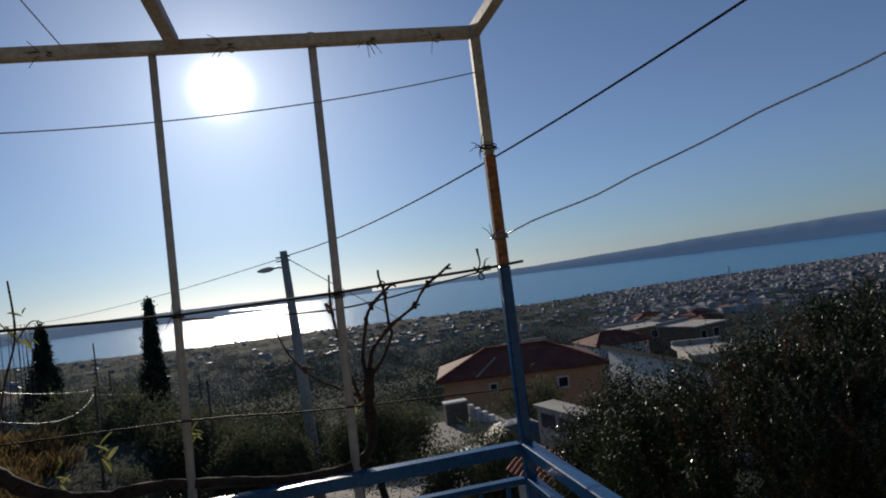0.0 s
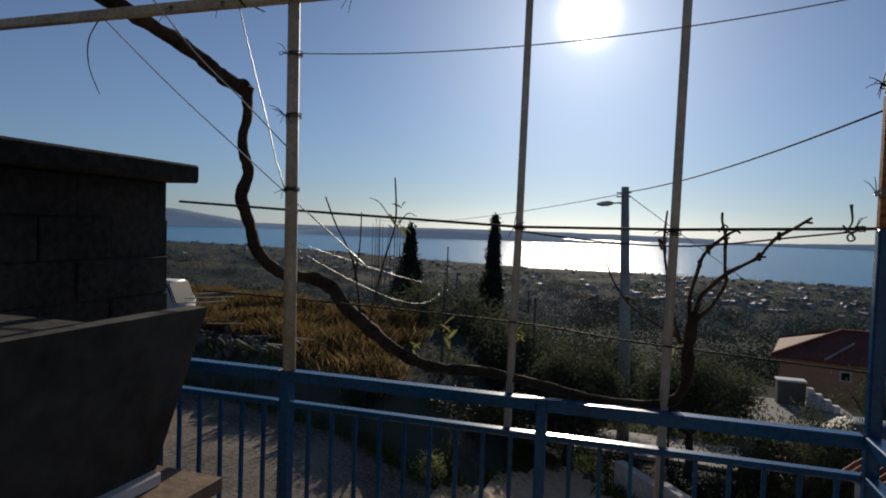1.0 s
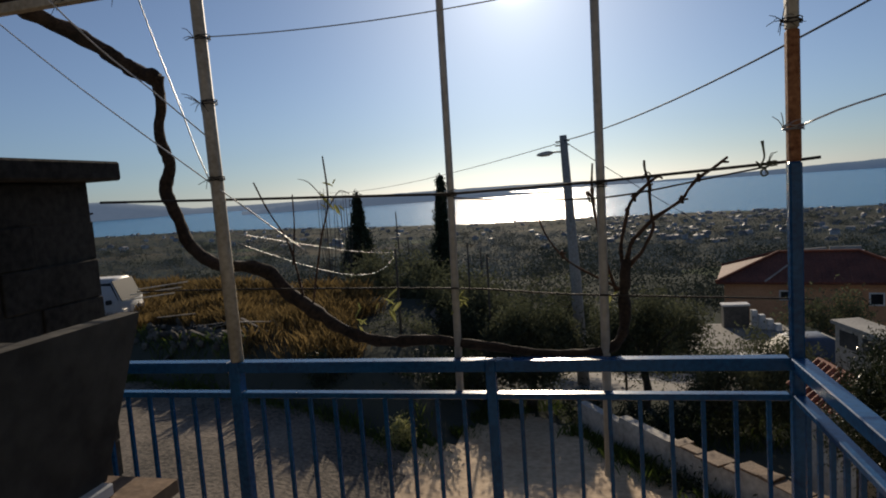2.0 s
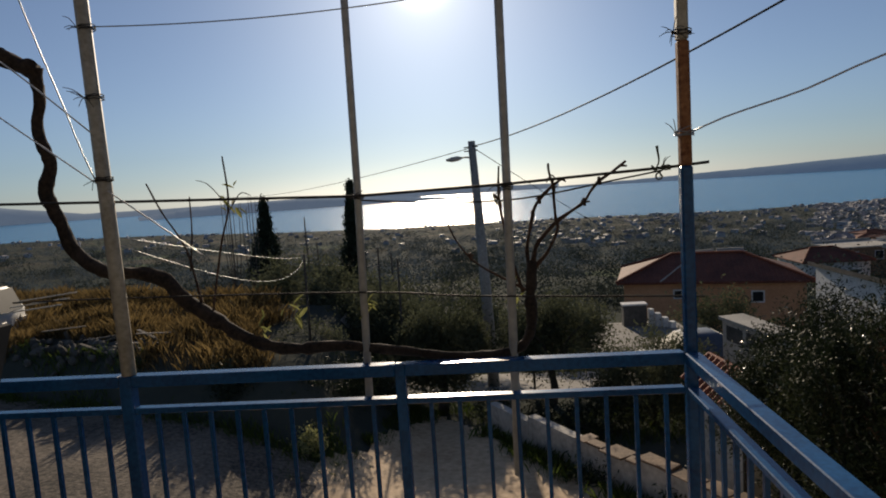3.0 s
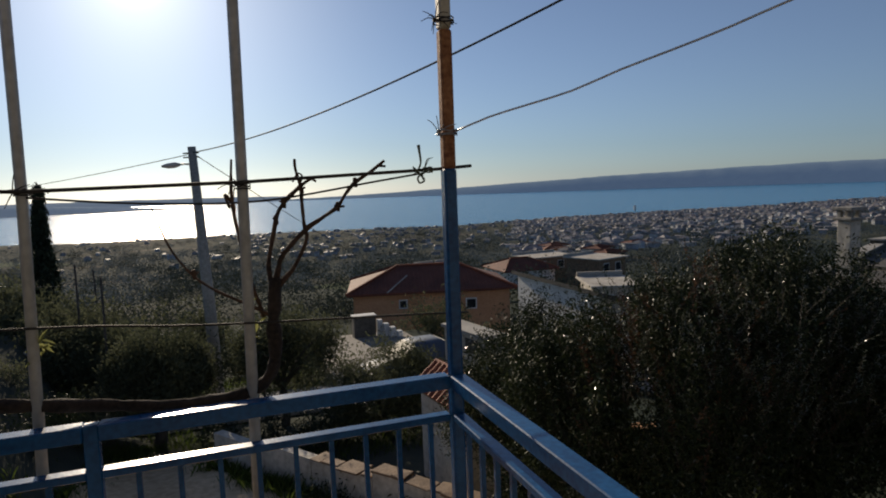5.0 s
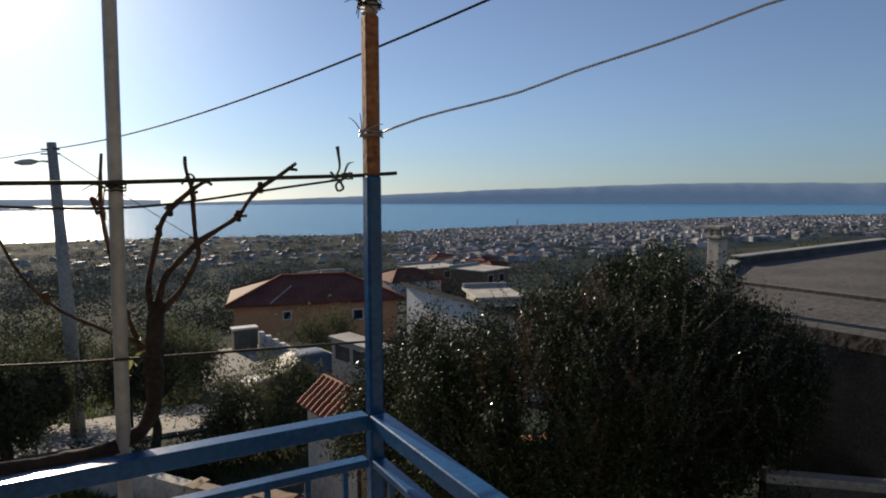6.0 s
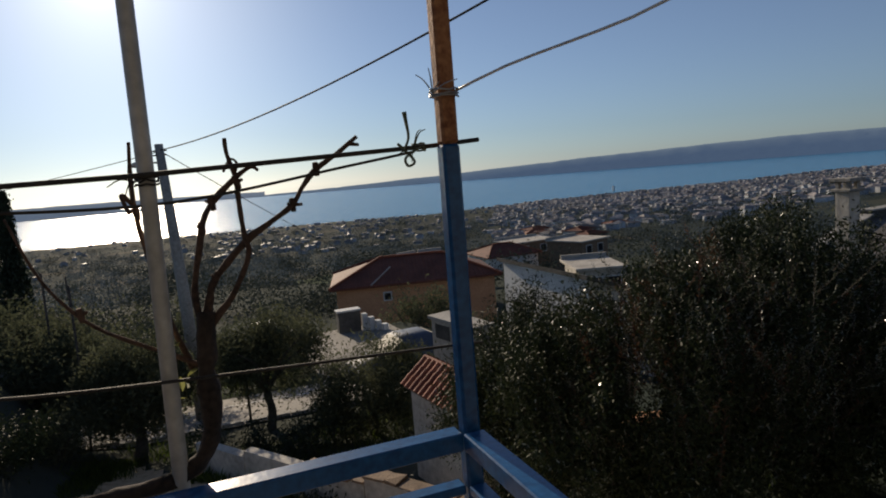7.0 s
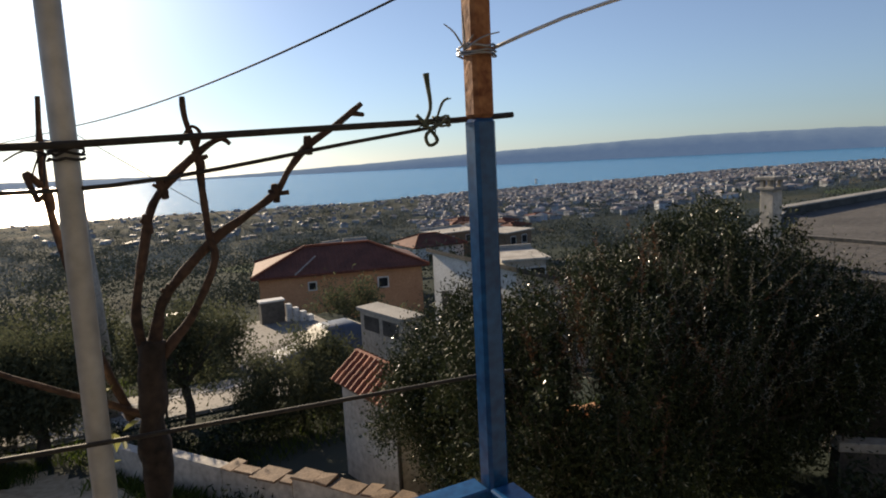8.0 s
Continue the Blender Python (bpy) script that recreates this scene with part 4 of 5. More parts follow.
sprays(big_olive, 61, 900, (6.7, 6.8, -1.2), (2.9, 1.7, 1.5), -0.4, 0.024, LEAF, "leafy_foliage")
sprays(big_olive, 62, 430, (7.0, 6.5, -1.0), (2.7, 1.7, 1.45), -0.35, 0.021, TIP_LEAF, "silvery_foliage")
sprays(big_olive, 63, 130, (5.8, 6.7, -1.3), (1.6, 1.5, 1.5), -0.3, 0.026, BROWN_LEAF, "withered_foliage")
olive_tree(4.5, 8.9, "lighter young olive tree beside the tiled hut", [((4.6, 8.9, -1.7), (0.85, 0.9, 1.2)), ((5.15, 9.1, -1.4), (0.9, 0.9, 1.2)), ((4.7, 8.8, -2.5), (0.7, 0.7, 0.8)), ((4.15, 9.0, -1.9), (0.65, 0.6, 0.85))], 520, 140, 0.03, 12, 0.08, 0.12, leaf=LEAF)
olive_tree(1.9, 17.6, "olive tree on a bare trunk beside the street", [((1.9, 17.7, -2.8), (1.5, 1.2, 0.9)), ((2.6, 17.9, -2.5), (0.9, 0.8, 0.7)), ((1.3, 17.8, -2.65), (0.6, 0.6, 0.5))], 190, 85, 0.06, 13, 0.11, 0.2)
olive_tree(4.0, 15.2, "bushy grey-green olive tree behind the yard wall", [((4.15, 15.1, -3.2), (1.35, 1.0, 0.95)), ((3.5, 15.0, -3.45), (0.85, 0.8, 0.8)), ((4.8, 15.0, -3.4), (0.75, 0.8, 0.85))], 230, 100, 0.05, 14, 0.09, 0.18)
olive_tree(-1.2, 17.2, "dark olive tree by the utility pole", [((-1.0, 17.4, -2.9), (1.15, 1.0, 0.85)), ((-1.7, 17.9, -3.1), (0.7, 0.7, 0.6))], 260, 170, 0.06, 15, 0.13, 0.2)
olive_tree(-3.3, 19.5, "dark olive tree by the utility pole", [((-3.3, 19.6, -3.0), (1.7, 1.3, 1.0))], 260, 150, 0.065, 16, 0.13, 0.22)
olive_tree(-0.9, 24.0, "dark olive tree beyond the street", [((-0.9, 24.0, -3.6), (1.9, 1.4, 1.3))], 100, 50, 0.09, 17, 0.14, 0.25)
olive_tree(-4.8, 25.0, "dark olive tree beyond the street", [((-4.8, 25.0, -3.2), (2.2, 1.6, 1.5))], 110, 50, 0.09, 18, 0.14, 0.25)
olive_tree(3.2, 26.5, "olive tree beside a parked white car", [((3.0, 26.6, -4.95), (1.9, 1.5, 1.0))], 100, 50, 0.09, 19, 0.14, 0.25)
olive_tree(10.9, 33.2, "dark shrub in front of the orange house", [((10.9, 33.2, -6.2), (2.0, 1.4, 1.2)), ((12.4, 33.4, -6.1), (1.2, 1.0, 1.1))], 100, 45, 0.11, 20, 0.1, 0.3)
olive_tree(9.2, 20.5, "olive tree in front of the white house", [((9.4, 20.5, -5.0), (1.8, 1.4, 1.3))], 100, 50, 0.08, 21, 0.12, 0.25)


def shrub(x, y, z, rx, rz, count, seed, label, mat=LEAF, size=0.05):
    rng = random.Random(seed)
    ob = thing("shrub", label, "shrub", "shrubs")
    pts = crown_points(rng, [((x, y, z), (rx, rx, rz))], count)
    for k in range(4):
        e = pts[k]
        part("stem", tube([(x, y, ground_z(x, y) - 0.05), (x + (e[0] - x) * 0.4, y + (e[1] - y) * 0.4, z - rz * 0.3), e], [0.03, 0.02, 0.006], 6), OLIVE_BARK, ob, "", True)
    leaf_mesh("foliage", pts, 0.13, 60, size, mat, ob, seed, 0.3, 0.3)


shrub(2.5, 14.5, -3.95, 0.75, 0.6, 50, 31, "dark round shrub behind the yard wall", DARK_LEAF)
shrub(1.4, 15.3, -4.1, 0.5, 0.45, 30, 32, "dark shrub behind the yard wall", DARK_LEAF)
shrub(0.3, 16.0, -4.2, 0.6, 0.45, 30, 35, "dark shrub behind the yard wall", DARK_LEAF)
shrub(3.3, 10.0, -3.9, 0.45, 0.35, 26, 33, "low weeds at the foot of the yard wall", LEAF)
shrub(2.1, 11.6, -4.0, 0.5, 0.3, 26, 34, "low weeds at the foot of the yard wall", LEAF)
shrub(-3.5, 12.3, -3.45, 0.26, 0.3, 18, 36, "yellowing weed tuft at the edge of the yard", DRY_LEAF)
shrub(7.4, 5.0, -2.6, 0.9, 0.5, 50, 37, "dark weeds under the olive tree", DARK_LEAF)
shrub(5.2, 5.9, -2.7, 0.9, 0.5, 50, 38, "dark weeds under the olive tree", DARK_LEAF)


def cypress(x, y, top, width, seed, label, bent=0.0):
    rng = random.Random(seed)
    z = ground_z(x, y)
    tree = thing("cypress_tree", label, "tree", "cypress trees")
    part("trunk", tube([(x, y, z - 0.2), (x, y, z + (top - z) * 0.5), (x + bent, y, top - 0.3)], [0.16, 0.1, 0.03], 7), OLIVE_BARK, tree, "", True)
    pts = []
    for k in range(420):
        u = rng.random() ** 0.8
        r = width / 2 * min(1, (1.03 - u) * 2.6) * (0.82 + 0.18 * math.sin(u * 9 + seed)) * rng.random() ** 0.5
        a = rng.uniform(0, 6.283)
        pts.append((x + bent * u + r * math.cos(a), y + r * math.sin(a), z + 0.5 + (top - z - 0.6) * u))
    leaf_mesh("foliage", pts, (0.1, 0.1, 0.22), 30, 0.13, DARK_LEAF, tree, seed, 0.3, 2.0)


cypress(-14.15, 40, 1.45, 2.5, 41, "dark upright cypress on the slope")
cypress(-8.75, 40, 2.2, 1.7, 42, "slender dark cypress with a bare tip", 0.35)
for x, y, top, label in ((-10.9, 38, 0.35, "bare grey post on the slope"), (-10.25, 38, -1.2, "short bare grey post on the slope"), (-5.4, 36, -1.9, "short bare grey post on the slope")):
    ob = thing("bare_stake", label, "stake", "bare stakes")
    z = ground_z(x, y)
    part("stem", tube([(x, y, z - 0.2), (x + 0.04, y, (z + top) / 2), (x - 0.03, y, top)], [0.07, 0.06, 0.04], 6), OLIVE_BARK, ob, "", True)


def sapling(x, y, top, seed):
    """A slim leafless tree: a short stem that fans into upright whips."""
    rng = random.Random(seed)
    z = ground_z(x, y)
    ob = thing("bare_sapling", "bare sapling with thin upright whips on the slope", "tree", "bare saplings")
    fork = Vector((x, y, z + (top - z) * 0.35))
    part("trunk", tube([(x, y, z - 0.2), fork], [0.09, 0.06], 6), OLIVE_BARK, ob, "", True)
    for k in range(7):
        end = Vector((x + (k - 3) * 0.14 + rng.uniform(-0.08, 0.08), y + rng.uniform(-0.3, 0.3), top - rng.uniform(0, 0.9)))
        bend = fork.lerp(end, 0.45) + Vector(((k - 3) * 0.06, 0, 0))
        part("whip", tube([fork, bend, end], [0.032, 0.024, 0.012], 5, steps=3), OLIVE_BARK, ob, "", True)


sapling(-14.75, 36, 2.15, 81)
sapling(-13.75, 36.5, 1.95, 82)
far_pole = thing("utility_pole", "dark wooden utility pole beyond the dry field", "pole")
part("shaft", tube([(-21.9, 25, ground_z(-21.9, 25) - 0.3), (-21.72, 25, 2.85)], [0.15, 0.1], 8), OLIVE_BARK, far_pole, "", True)
part("bracket", bar((-21.78, 25, 1.55), (-21.35, 24.9, 1.58), 0.06, 0.08), IRON, far_pole)
kerb_post = thing("road_post", "slim dark post at the edge of the street", "post")
part("shaft", tube([(1.46, 18.4, -5.2), (1.46, 18.4, -3.55)], 0.035, 8), IRON, kerb_post, "", True)
part("knob", tube([(1.46, 18.4, -3.55), (1.46, 18.4, -3.48)], [0.05, 0.03], 8), IRON, kerb_post, "", True)
for a, b, sag, label in (
    ((-0.86, 2.25, 1.51), (-4.2, 15.3, 0.12), 0.05, "bright taut wire from the post to a field stake"),
    ((-0.86, 2.25, 1.48), (-4.2, 15.3, 0.05), 0.3, "bright slack wire from the post to a field stake"),
    ((-4.2, 15.3, 0.0), (-2.4, 18.6, -0.55), 0.08, "bright wire between field stakes"),
):
    line = thing("vineyard_wire", label, "wire", "vineyard wires")
    part("wire_length", tube(hang(a, b, sag, 40), 0.0012, 5), WIRE, line, "", True)
for x, y, z0, z1 in ((-4.2, 15.3, -2.4, 0.2), (-2.4, 18.6, -5.1, -0.4), (-3.3, 20.4, -5.2, -0.2)):
    ob = thing("bare_stake", "bare grey stake holding field wires", "stake", "bare stakes")
    part("stem", tube([(x, y, z0), (x + 0.02, y, z1)], [0.04, 0.03], 6), OLIVE_BARK, ob, "", True)

olive_tree(-3.7, 20.6, "dark olive tree at the edge of the dry field", [((-3.7, 20.5, -2.8), (1.6, 1.3, 1.2)), ((-5.0, 21.2, -2.4), (1.3, 1.1, 1.0))], 280, 120, 0.07, 51, 0.1, 0.18)
olive_tree(-6.5, 22.5, "dark olive tree behind the dry field", [((-6.5, 22.5, -1.8), (1.9, 1.4, 1.2))], 120, 55, 0.085, 52, 0.12, 0.22)
shrub(-3.3, 15.2, -2.9, 0.9, 0.6, 70, 55, "dark weeds on the bank of the dry field", LEAF)
shrub(-2.6, 16.4, -3.4, 0.8, 0.6, 60, 56, "dark weeds beside the yard", MATTE_LEAF)
shrub(-4.6, 16.6, -2.4, 0.9, 0.6, 70, 57, "dark weeds on the bank of the dry field", MATTE_LEAF)
shrub(-4.2, 14.0, -2.75, 0.6, 0.3, 50, 53, "dark weeds on the bank of the dry field", LEAF)
shrub(-5.6, 14.0, -2.5, 0.7, 0.4, 50, 54, "dark weeds on the bank of the dry field", DARK_LEAF)

# dry field
rng = np.random.default_rng(4)


def blades(name, mat, label, spots, height, seed):
    r = np.random.default_rng(seed)
    v, f = [], []
    for x, y in spots:
        z = ground_z(x, y) - 0.03
        h = height * r.uniform(0.4, 1.2) * (1 + 0.6 * noise.noise(Vector((x * 0.6, y * 0.6, 1))))
        a = r.uniform(0, 6.283)
        w = 0.0075 * r.uniform(0.7, 1.6)
        lean = r.normal(size=2) * 0.28 * h
        k = len(v)
        v += [(x - w * math.cos(a), y - w * math.sin(a), z), (x + w * math.cos(a), y + w * math.sin(a), z), (x + lean[0] * 0.5, y + lean[1] * 0.5, z + h * 0.7), (x + lean[0], y + lean[1], z + h)]
        f += [(k, k + 1, k + 2), (k + 1, k + 3, k + 2)]
    tagged(raw(name, v, f, mat), label, "grass", kind="stuff")


spots = []
while len(spots) < 42000:
    x, y = rng.uniform(-24, -3.0), rng.uniform(11.5, 30)
    into = y + 0.36 * x - 12.3
    if (1.1 if -13.5 < x < -8.6 else -0.5) < into < 8.5 + 2 * noise.noise(Vector((x * 0.5, 0, 2))) and x < -0.33 * y + 1.2 * noise.noise(Vector((x * 0.8, y * 0.8, 8))) - 0.9 * rng.random() and noise.noise(Vector((x * 0.45, y * 0.45, 5))) > -0.12 - 0.5 * rng.random():
        spots.append((x, y))
blades("dry_grass", STRAW, "tall straw-coloured dry grass on the raised field", spots, 0.5, 6)
spots = []
while len(spots) < 15000:
    x, y = rng.uniform(-16, 9), rng.uniform(5, 30)
    bank = x < -3.0 and -1.7 < y + 0.36 * x - 12.3 < 0.3
    on_road = x > -5 and 18.4 < y < 24.3 or 4.2 < x < 9.9 and 23 < y < 35.5
    if not on_road and (y > 24 or x > wall_x(y) + 0.3 or bank) and noise.noise(Vector((x * 0.3, y * 0.3, 9))) > 0.0:
        spots.append((x, y))
blades("green_grass", GREEN_GRASS, "short green weeds round the walls and trees", spots, 0.28, 7)

spots = []
while len(spots) < 7000:
    y = rng.uniform(3.5, 17)
    if rng.random() < 0.55:
        x = -2.95 + max(0, y - 12.2) * 0.35 - 0.1 + rng.normal() * 0.28
        if noise.noise(Vector((x * 0.9, y * 0.9, 3))) < -0.05 or y < 11:
            continue
    else:
        x = (10.75 - y) / 0.36 + rng.normal() * 0.5
        if not -14 < x < -2.9:
            continue
    spots.append((x, y))
blades("edge_weeds", GREEN_GRASS, "low weeds along the edge of the yard", spots, 0.2, 9)
spots = []
while len(spots) < 4200:
    y = rng.uniform(6.2, 14.4)
    x = wall_x(y) - 0.12 - abs(rng.normal()) * 0.28
    if noise.noise(Vector((x * 0.7, y * 0.7, 12))) > -0.15:
        spots.append((x, y))
blades("wall_weeds", GREEN_GRASS, "dark green weeds along the foot of the yard wall", spots, 0.3, 10)
slats = thing("plank_stack", "three pale thin planks lying on the dry grass", "planks")
for k in range(3):
    part("plank", bar((-13.9 + 0.1 * k, 18.0 - 0.5 * k, -0.98 - 0.1 * k), (-12.2 + 0.1 * k, 18.2 - 0.5 * k, -0.82 - 0.1 * k), 0.09, 0.03), CREAM, slats)
rubble = thing("rubble_heap", "heap of grey stones and broken planks at the field edge", "rubble")
rng = random.Random(12)
shapes = []
for k in range(5):
    bm = bmesh.new()
    bmesh.ops.create_icosphere(bm, subdivisions=1, radius=0.2)
    for v in bm.verts:
        v.co *= 1 + 0.45 * noise.noise(v.co * 6 + Vector((k * 7, 0, 0)))
    me = bpy.data.meshes.new("stone")
    bm.to_mesh(me)
    bm.free()
    me.materials.append(RUBBLE)
    shapes.append(me)
for k in range(90):
    x = -11.2 + rng.gauss(0, 1.3)
    y = 12.5 - 0.36 * x + rng.gauss(0, 0.45)
    ob = new("stone", shapes[k % 5])
    ob.parent = rubble
    ob.location = (x, y, ground_z(x, y) + rng.uniform(0.0, 0.3) * max(0.15, 1 - abs(x + 11.2) / 2.6))
    ob.rotation_euler = (rng.uniform(0, 6), rng.uniform(0, 6), rng.uniform(0, 6))
    ob.scale = (rng.uniform(0.35, 1.1), rng.uniform(0.35, 1.0), rng.uniform(0.3, 0.8))
for k in range(9):
    x = -11.8 + rng.uniform(-1.2, 2.6)
    y = 12.5 - 0.36 * x + rng.uniform(-0.3, 0.8)
    a = rng.uniform(-0.6, 0.6)
    z = ground_z(x, y) + rng.uniform(0.15, 0.4)
    part("plank", bar((x, y, z), (x + 1.2 * math.cos(a), y + 1.2 * math.sin(a), z + rng.uniform(-0.25, 0.3)), 0.09, 0.025), OLD_WOOD, rubble, "weathered pale plank")


# ---- vehicles ----
def vehicle(name, label, m, paint, length, height, cab, group=""):
    """A parked vehicle along x with its nose at +x; cab: (rear, front, slope) of the glasshouse as fractions of the length."""
    car = thing(name, label, "car", group)
    half, belt = 0.86, height * 0.56
    outline = [(0.02, 0.22), (0.0, 0.5), (0.02, belt), (cab[0], belt + 0.02), (cab[0] + cab[2], height), (cab[1] - cab[2] * 1.6, height), (cab[1], belt + 0.03), (0.97, belt - 0.12), (1.0, 0.48), (0.99, 0.24)]
    bm = bmesh.new()
    left = [bm.verts.new((u * length, half - (0.16 if z > belt + 0.1 else 0), z)) for u, z in outline]
    right = [bm.verts.new((u * length, -half + (0.16 if z > belt + 0.1 else 0), z)) for u, z in outline]
    bm.faces.new(left[::-1])
    bm.faces.new(right)
    for i in range(len(outline)):
        j = (i + 1) % len(outline)
        bm.faces.new((left[i], left[j], right[j], right[i]))
    bmesh.ops.recalc_face_normals(bm, faces=bm.faces)
    bmesh.ops.bevel(bm, geom=list(bm.edges), offset=0.05, segments=2, affect="EDGES")
    part("body", bm, paint, car, "", True)
    z0, z1 = belt + 0.1, height - 0.1
    for s in (1, -1):
        y = s * (half - 0.075)
        glass = bmesh.new()
        u0, u1 = (cab[0] + cab[2] * 0.75) * length, (cab[1] - cab[2] * 1.5) * length
        q = [glass.verts.new(p) for p in ((u0 - 0.12, y, z0), (u1 + 0.3, y, z0), (u1, y - s * 0.06, z1), (u0 + 0.1, y - s * 0.06, z1))]
        r = [glass.verts.new((v.co.x, v.co.y - s * 0.04, v.co.z)) for v in q]
        glass.faces.new(q)
        for i in range(4):
            glass.faces.new((q[i], q[(i + 1) % 4], r[(i + 1) % 4], r[i]))
        part("side_window", glass, GLASS, car)
    f0, f1 = (cab[1] - cab[2] * 0.12) * length, (cab[1] - cab[2] * 1.45) * length
    part("windscreen", bar((f0 + 0.01, 0, belt + 0.1), (f1 + 0.03, 0, height - 0.05), 1.36, 0.03), GLASS, car)
    b0, b1 = (cab[0] + cab[2] * 0.15) * length, (cab[0] + cab[2] * 0.9) * length
    part("rear_window", bar((b0 - 0.02, 0, belt + 0.12), (b1 - 0.03, 0, height - 0.06), 1.3, 0.03), GLASS, car)
    for u in (0.19, 0.81):
        for s in (1, -1):
            wheel = part("wheel", tube([(u * length, s * 0.70, 0.31), (u * length, s * 0.88, 0.31)], 0.31, 18), RUBBER, car)
            part("rim", tube([(u * length, s * 0.872, 0.31), (u * length, s * 0.885, 0.31)], 0.19, 14), ZINC, wheel)
    for s in (1, -1):
        part("mirror", box(cab[1] * length - 0.42, cab[1] * length - 0.26, s * 0.95 - 0.07, s * 0.95 + 0.07, belt + 0.05, belt + 0.2, 0.02), RUBBER, car)
        part("headlight", box(0.965 * length, 0.995 * length, s * 0.62 - 0.15, s * 0.62 + 0.15, belt - 0.28, belt - 0.16, 0.015), ZINC, car)
    car.matrix_world = m
    return car


vehicle("parked_van", "white van parked behind the dry field", pose(-19.6, 18.3, ground_z(-18.0, 18.6) - 0.2, 0, 0, 12), WHITE_PAINT, 4.6, 1.95, (0.03, 0.985, 0.05))
vehicle("parked_car", "silver-blue car parked by the gate", pose(9.35, 23.3, ground_z(7.6, 22.8) + 0.06, 0, 0, 186), CAR_PAINT, 4.1, 1.5, (0.12, 0.76, 0.14))
vehicle("parked_car", "white car half hidden by olive trees", pose(2.2, 40.0, ground_z(4.0, 40) + 0.05, 0, 0, 6), WHITE_PAINT, 4.2, 1.8, (0.1, 0.76, 0.14))


# ---- buildings ----
def tile_rows(parent, corner, along, down, rows, cols, step, drop, mesh):
    for i in range(cols):
        for j in range(rows):
            ob = new("roof_tile", mesh)
            ob.parent = parent
            p = corner + along * (step * (i + 0.5)) + down * (drop * (j + 0.5))
            side = -along.normalized()
            d = down.normalized()
            m = Matrix((side, d, side.cross(d))).transposed().to_4x4()
            m.translation = p + m.to_3x3() @ Vector((0, 0, 0.03))
            ob.matrix_local = m @ pose(0, 0, 0, -4)


def barrel(w, length):
    bm = bmesh.new()
    for s, r in ((-1, 0.46), (1, 0.54)):
        for k in range(5):
            a = math.pi * k / 4
            bm.verts.new((-math.cos(a) * w * r, s * length * 0.53, math.sin(a) * w * 0.42))
    bm.verts.ensure_lookup_table()
    for k in range(4):
        bm.faces.new((bm.verts[k], bm.verts[k + 1], bm.verts[k + 6], bm.verts[k + 5]))
    me = bpy.data.meshes.new("roof_tile")
    bm.to_mesh(me)
    bm.free()
    me.materials.append(TILE)
    return me


def window(parent, x0, x1, y, z0, z1, facing=-1):
    w = part("window", box(x0 - 0.09, x1 + 0.09, y + facing * 0.05, y + 0.02 * facing, z0 - 0.09, z1 + 0.09), WHITE, parent, "white window surround")
    part("pane", box(x0, x1, y + facing * 0.06, y + facing * 0.01, z0, z1), GLASS, w)


def hip_roof(x0, x1, y0, y1, z, ridge_z, inset, over=0.45):
    bm = bmesh.new()
    xs, xe, ys, ye = x0 - over, x1 + over, y0 - over, y1 + over
    ym = (ys + ye) / 2
    low = [bm.verts.new(p) for p in ((xs, ys, z), (xe, ys, z), (xe, ye, z), (xs, ye, z))]
    under = [bm.verts.new((v.co.x, v.co.y, z - 0.14)) for v in low]
    top = [bm.verts.new(p) for p in ((xs + inset, ym, ridge_z), (xe - inset, ym, ridge_z))]
    bm.faces.new((low[0], low[1], top[1], top[0]))
    bm.faces.new((low[1], low[2], top[1]))
    bm.faces.new((low[2], low[3], top[0], top[1]))
    bm.faces.new((low[3], low[0], top[0]))
    for i in range(4):
        bm.faces.new((under[i], under[(i + 1) % 4], low[(i + 1) % 4], low[i]))
    bm.faces.new(under[::-1])
    return bm


def hip_house(name, label, x0, x1, y0, y1, base, eave, ridge_z, inset, wall_mat, openings):
    h = thing(name, label, "house")
    part("wall", box(x0, x1, y0, y1, base, eave - 0.15), wall_mat, h)
    roof = part("roof", hip_roof(x0, x1, y0, y1, eave, ridge_z, inset), ROOF, h, "low red hipped tile roof")
    a = Vector((x0 - 0.45, y0 - 0.45, eave))
    ym = (y0 + y1) / 2
    t = Vector((x0 - 0.45 + inset, ym, ridge_z))
    b, s = Vector((x1 + 0.45, y0 - 0.45, eave)), Vector((x1 + 0.45 - inset, ym, ridge_z))
    c = Vector((x0 - 0.45, y1 + 0.45, eave))
    for p, q in ((a, t), (t, s), (b, s), (c, t)):
        part("ridge_tiles", tube([p + Vector((0, 0, 0.03)), q + Vector((0, 0, 0.05))], 0.11, 6), TILE, roof)
    count = 40
    for k in range(1, count):
        u = k / count
        p = a.lerp(b, u)
        reach = clamp(min(u, 1 - u) * (b - a).length / inset)
        q = Vector((p.x, p.y + (ym - a.y) * reach, eave + (ridge_z - eave) * reach))
        part("roof_rib", tube([p + Vector((0, 0, 0.0)), q + Vector((0, 0, 0.0))], 0.045, 5), ROOF, roof)
    for x, z0, z1, w in openings:
        window(h, x, x + w, y0, z0, z1)
    return h


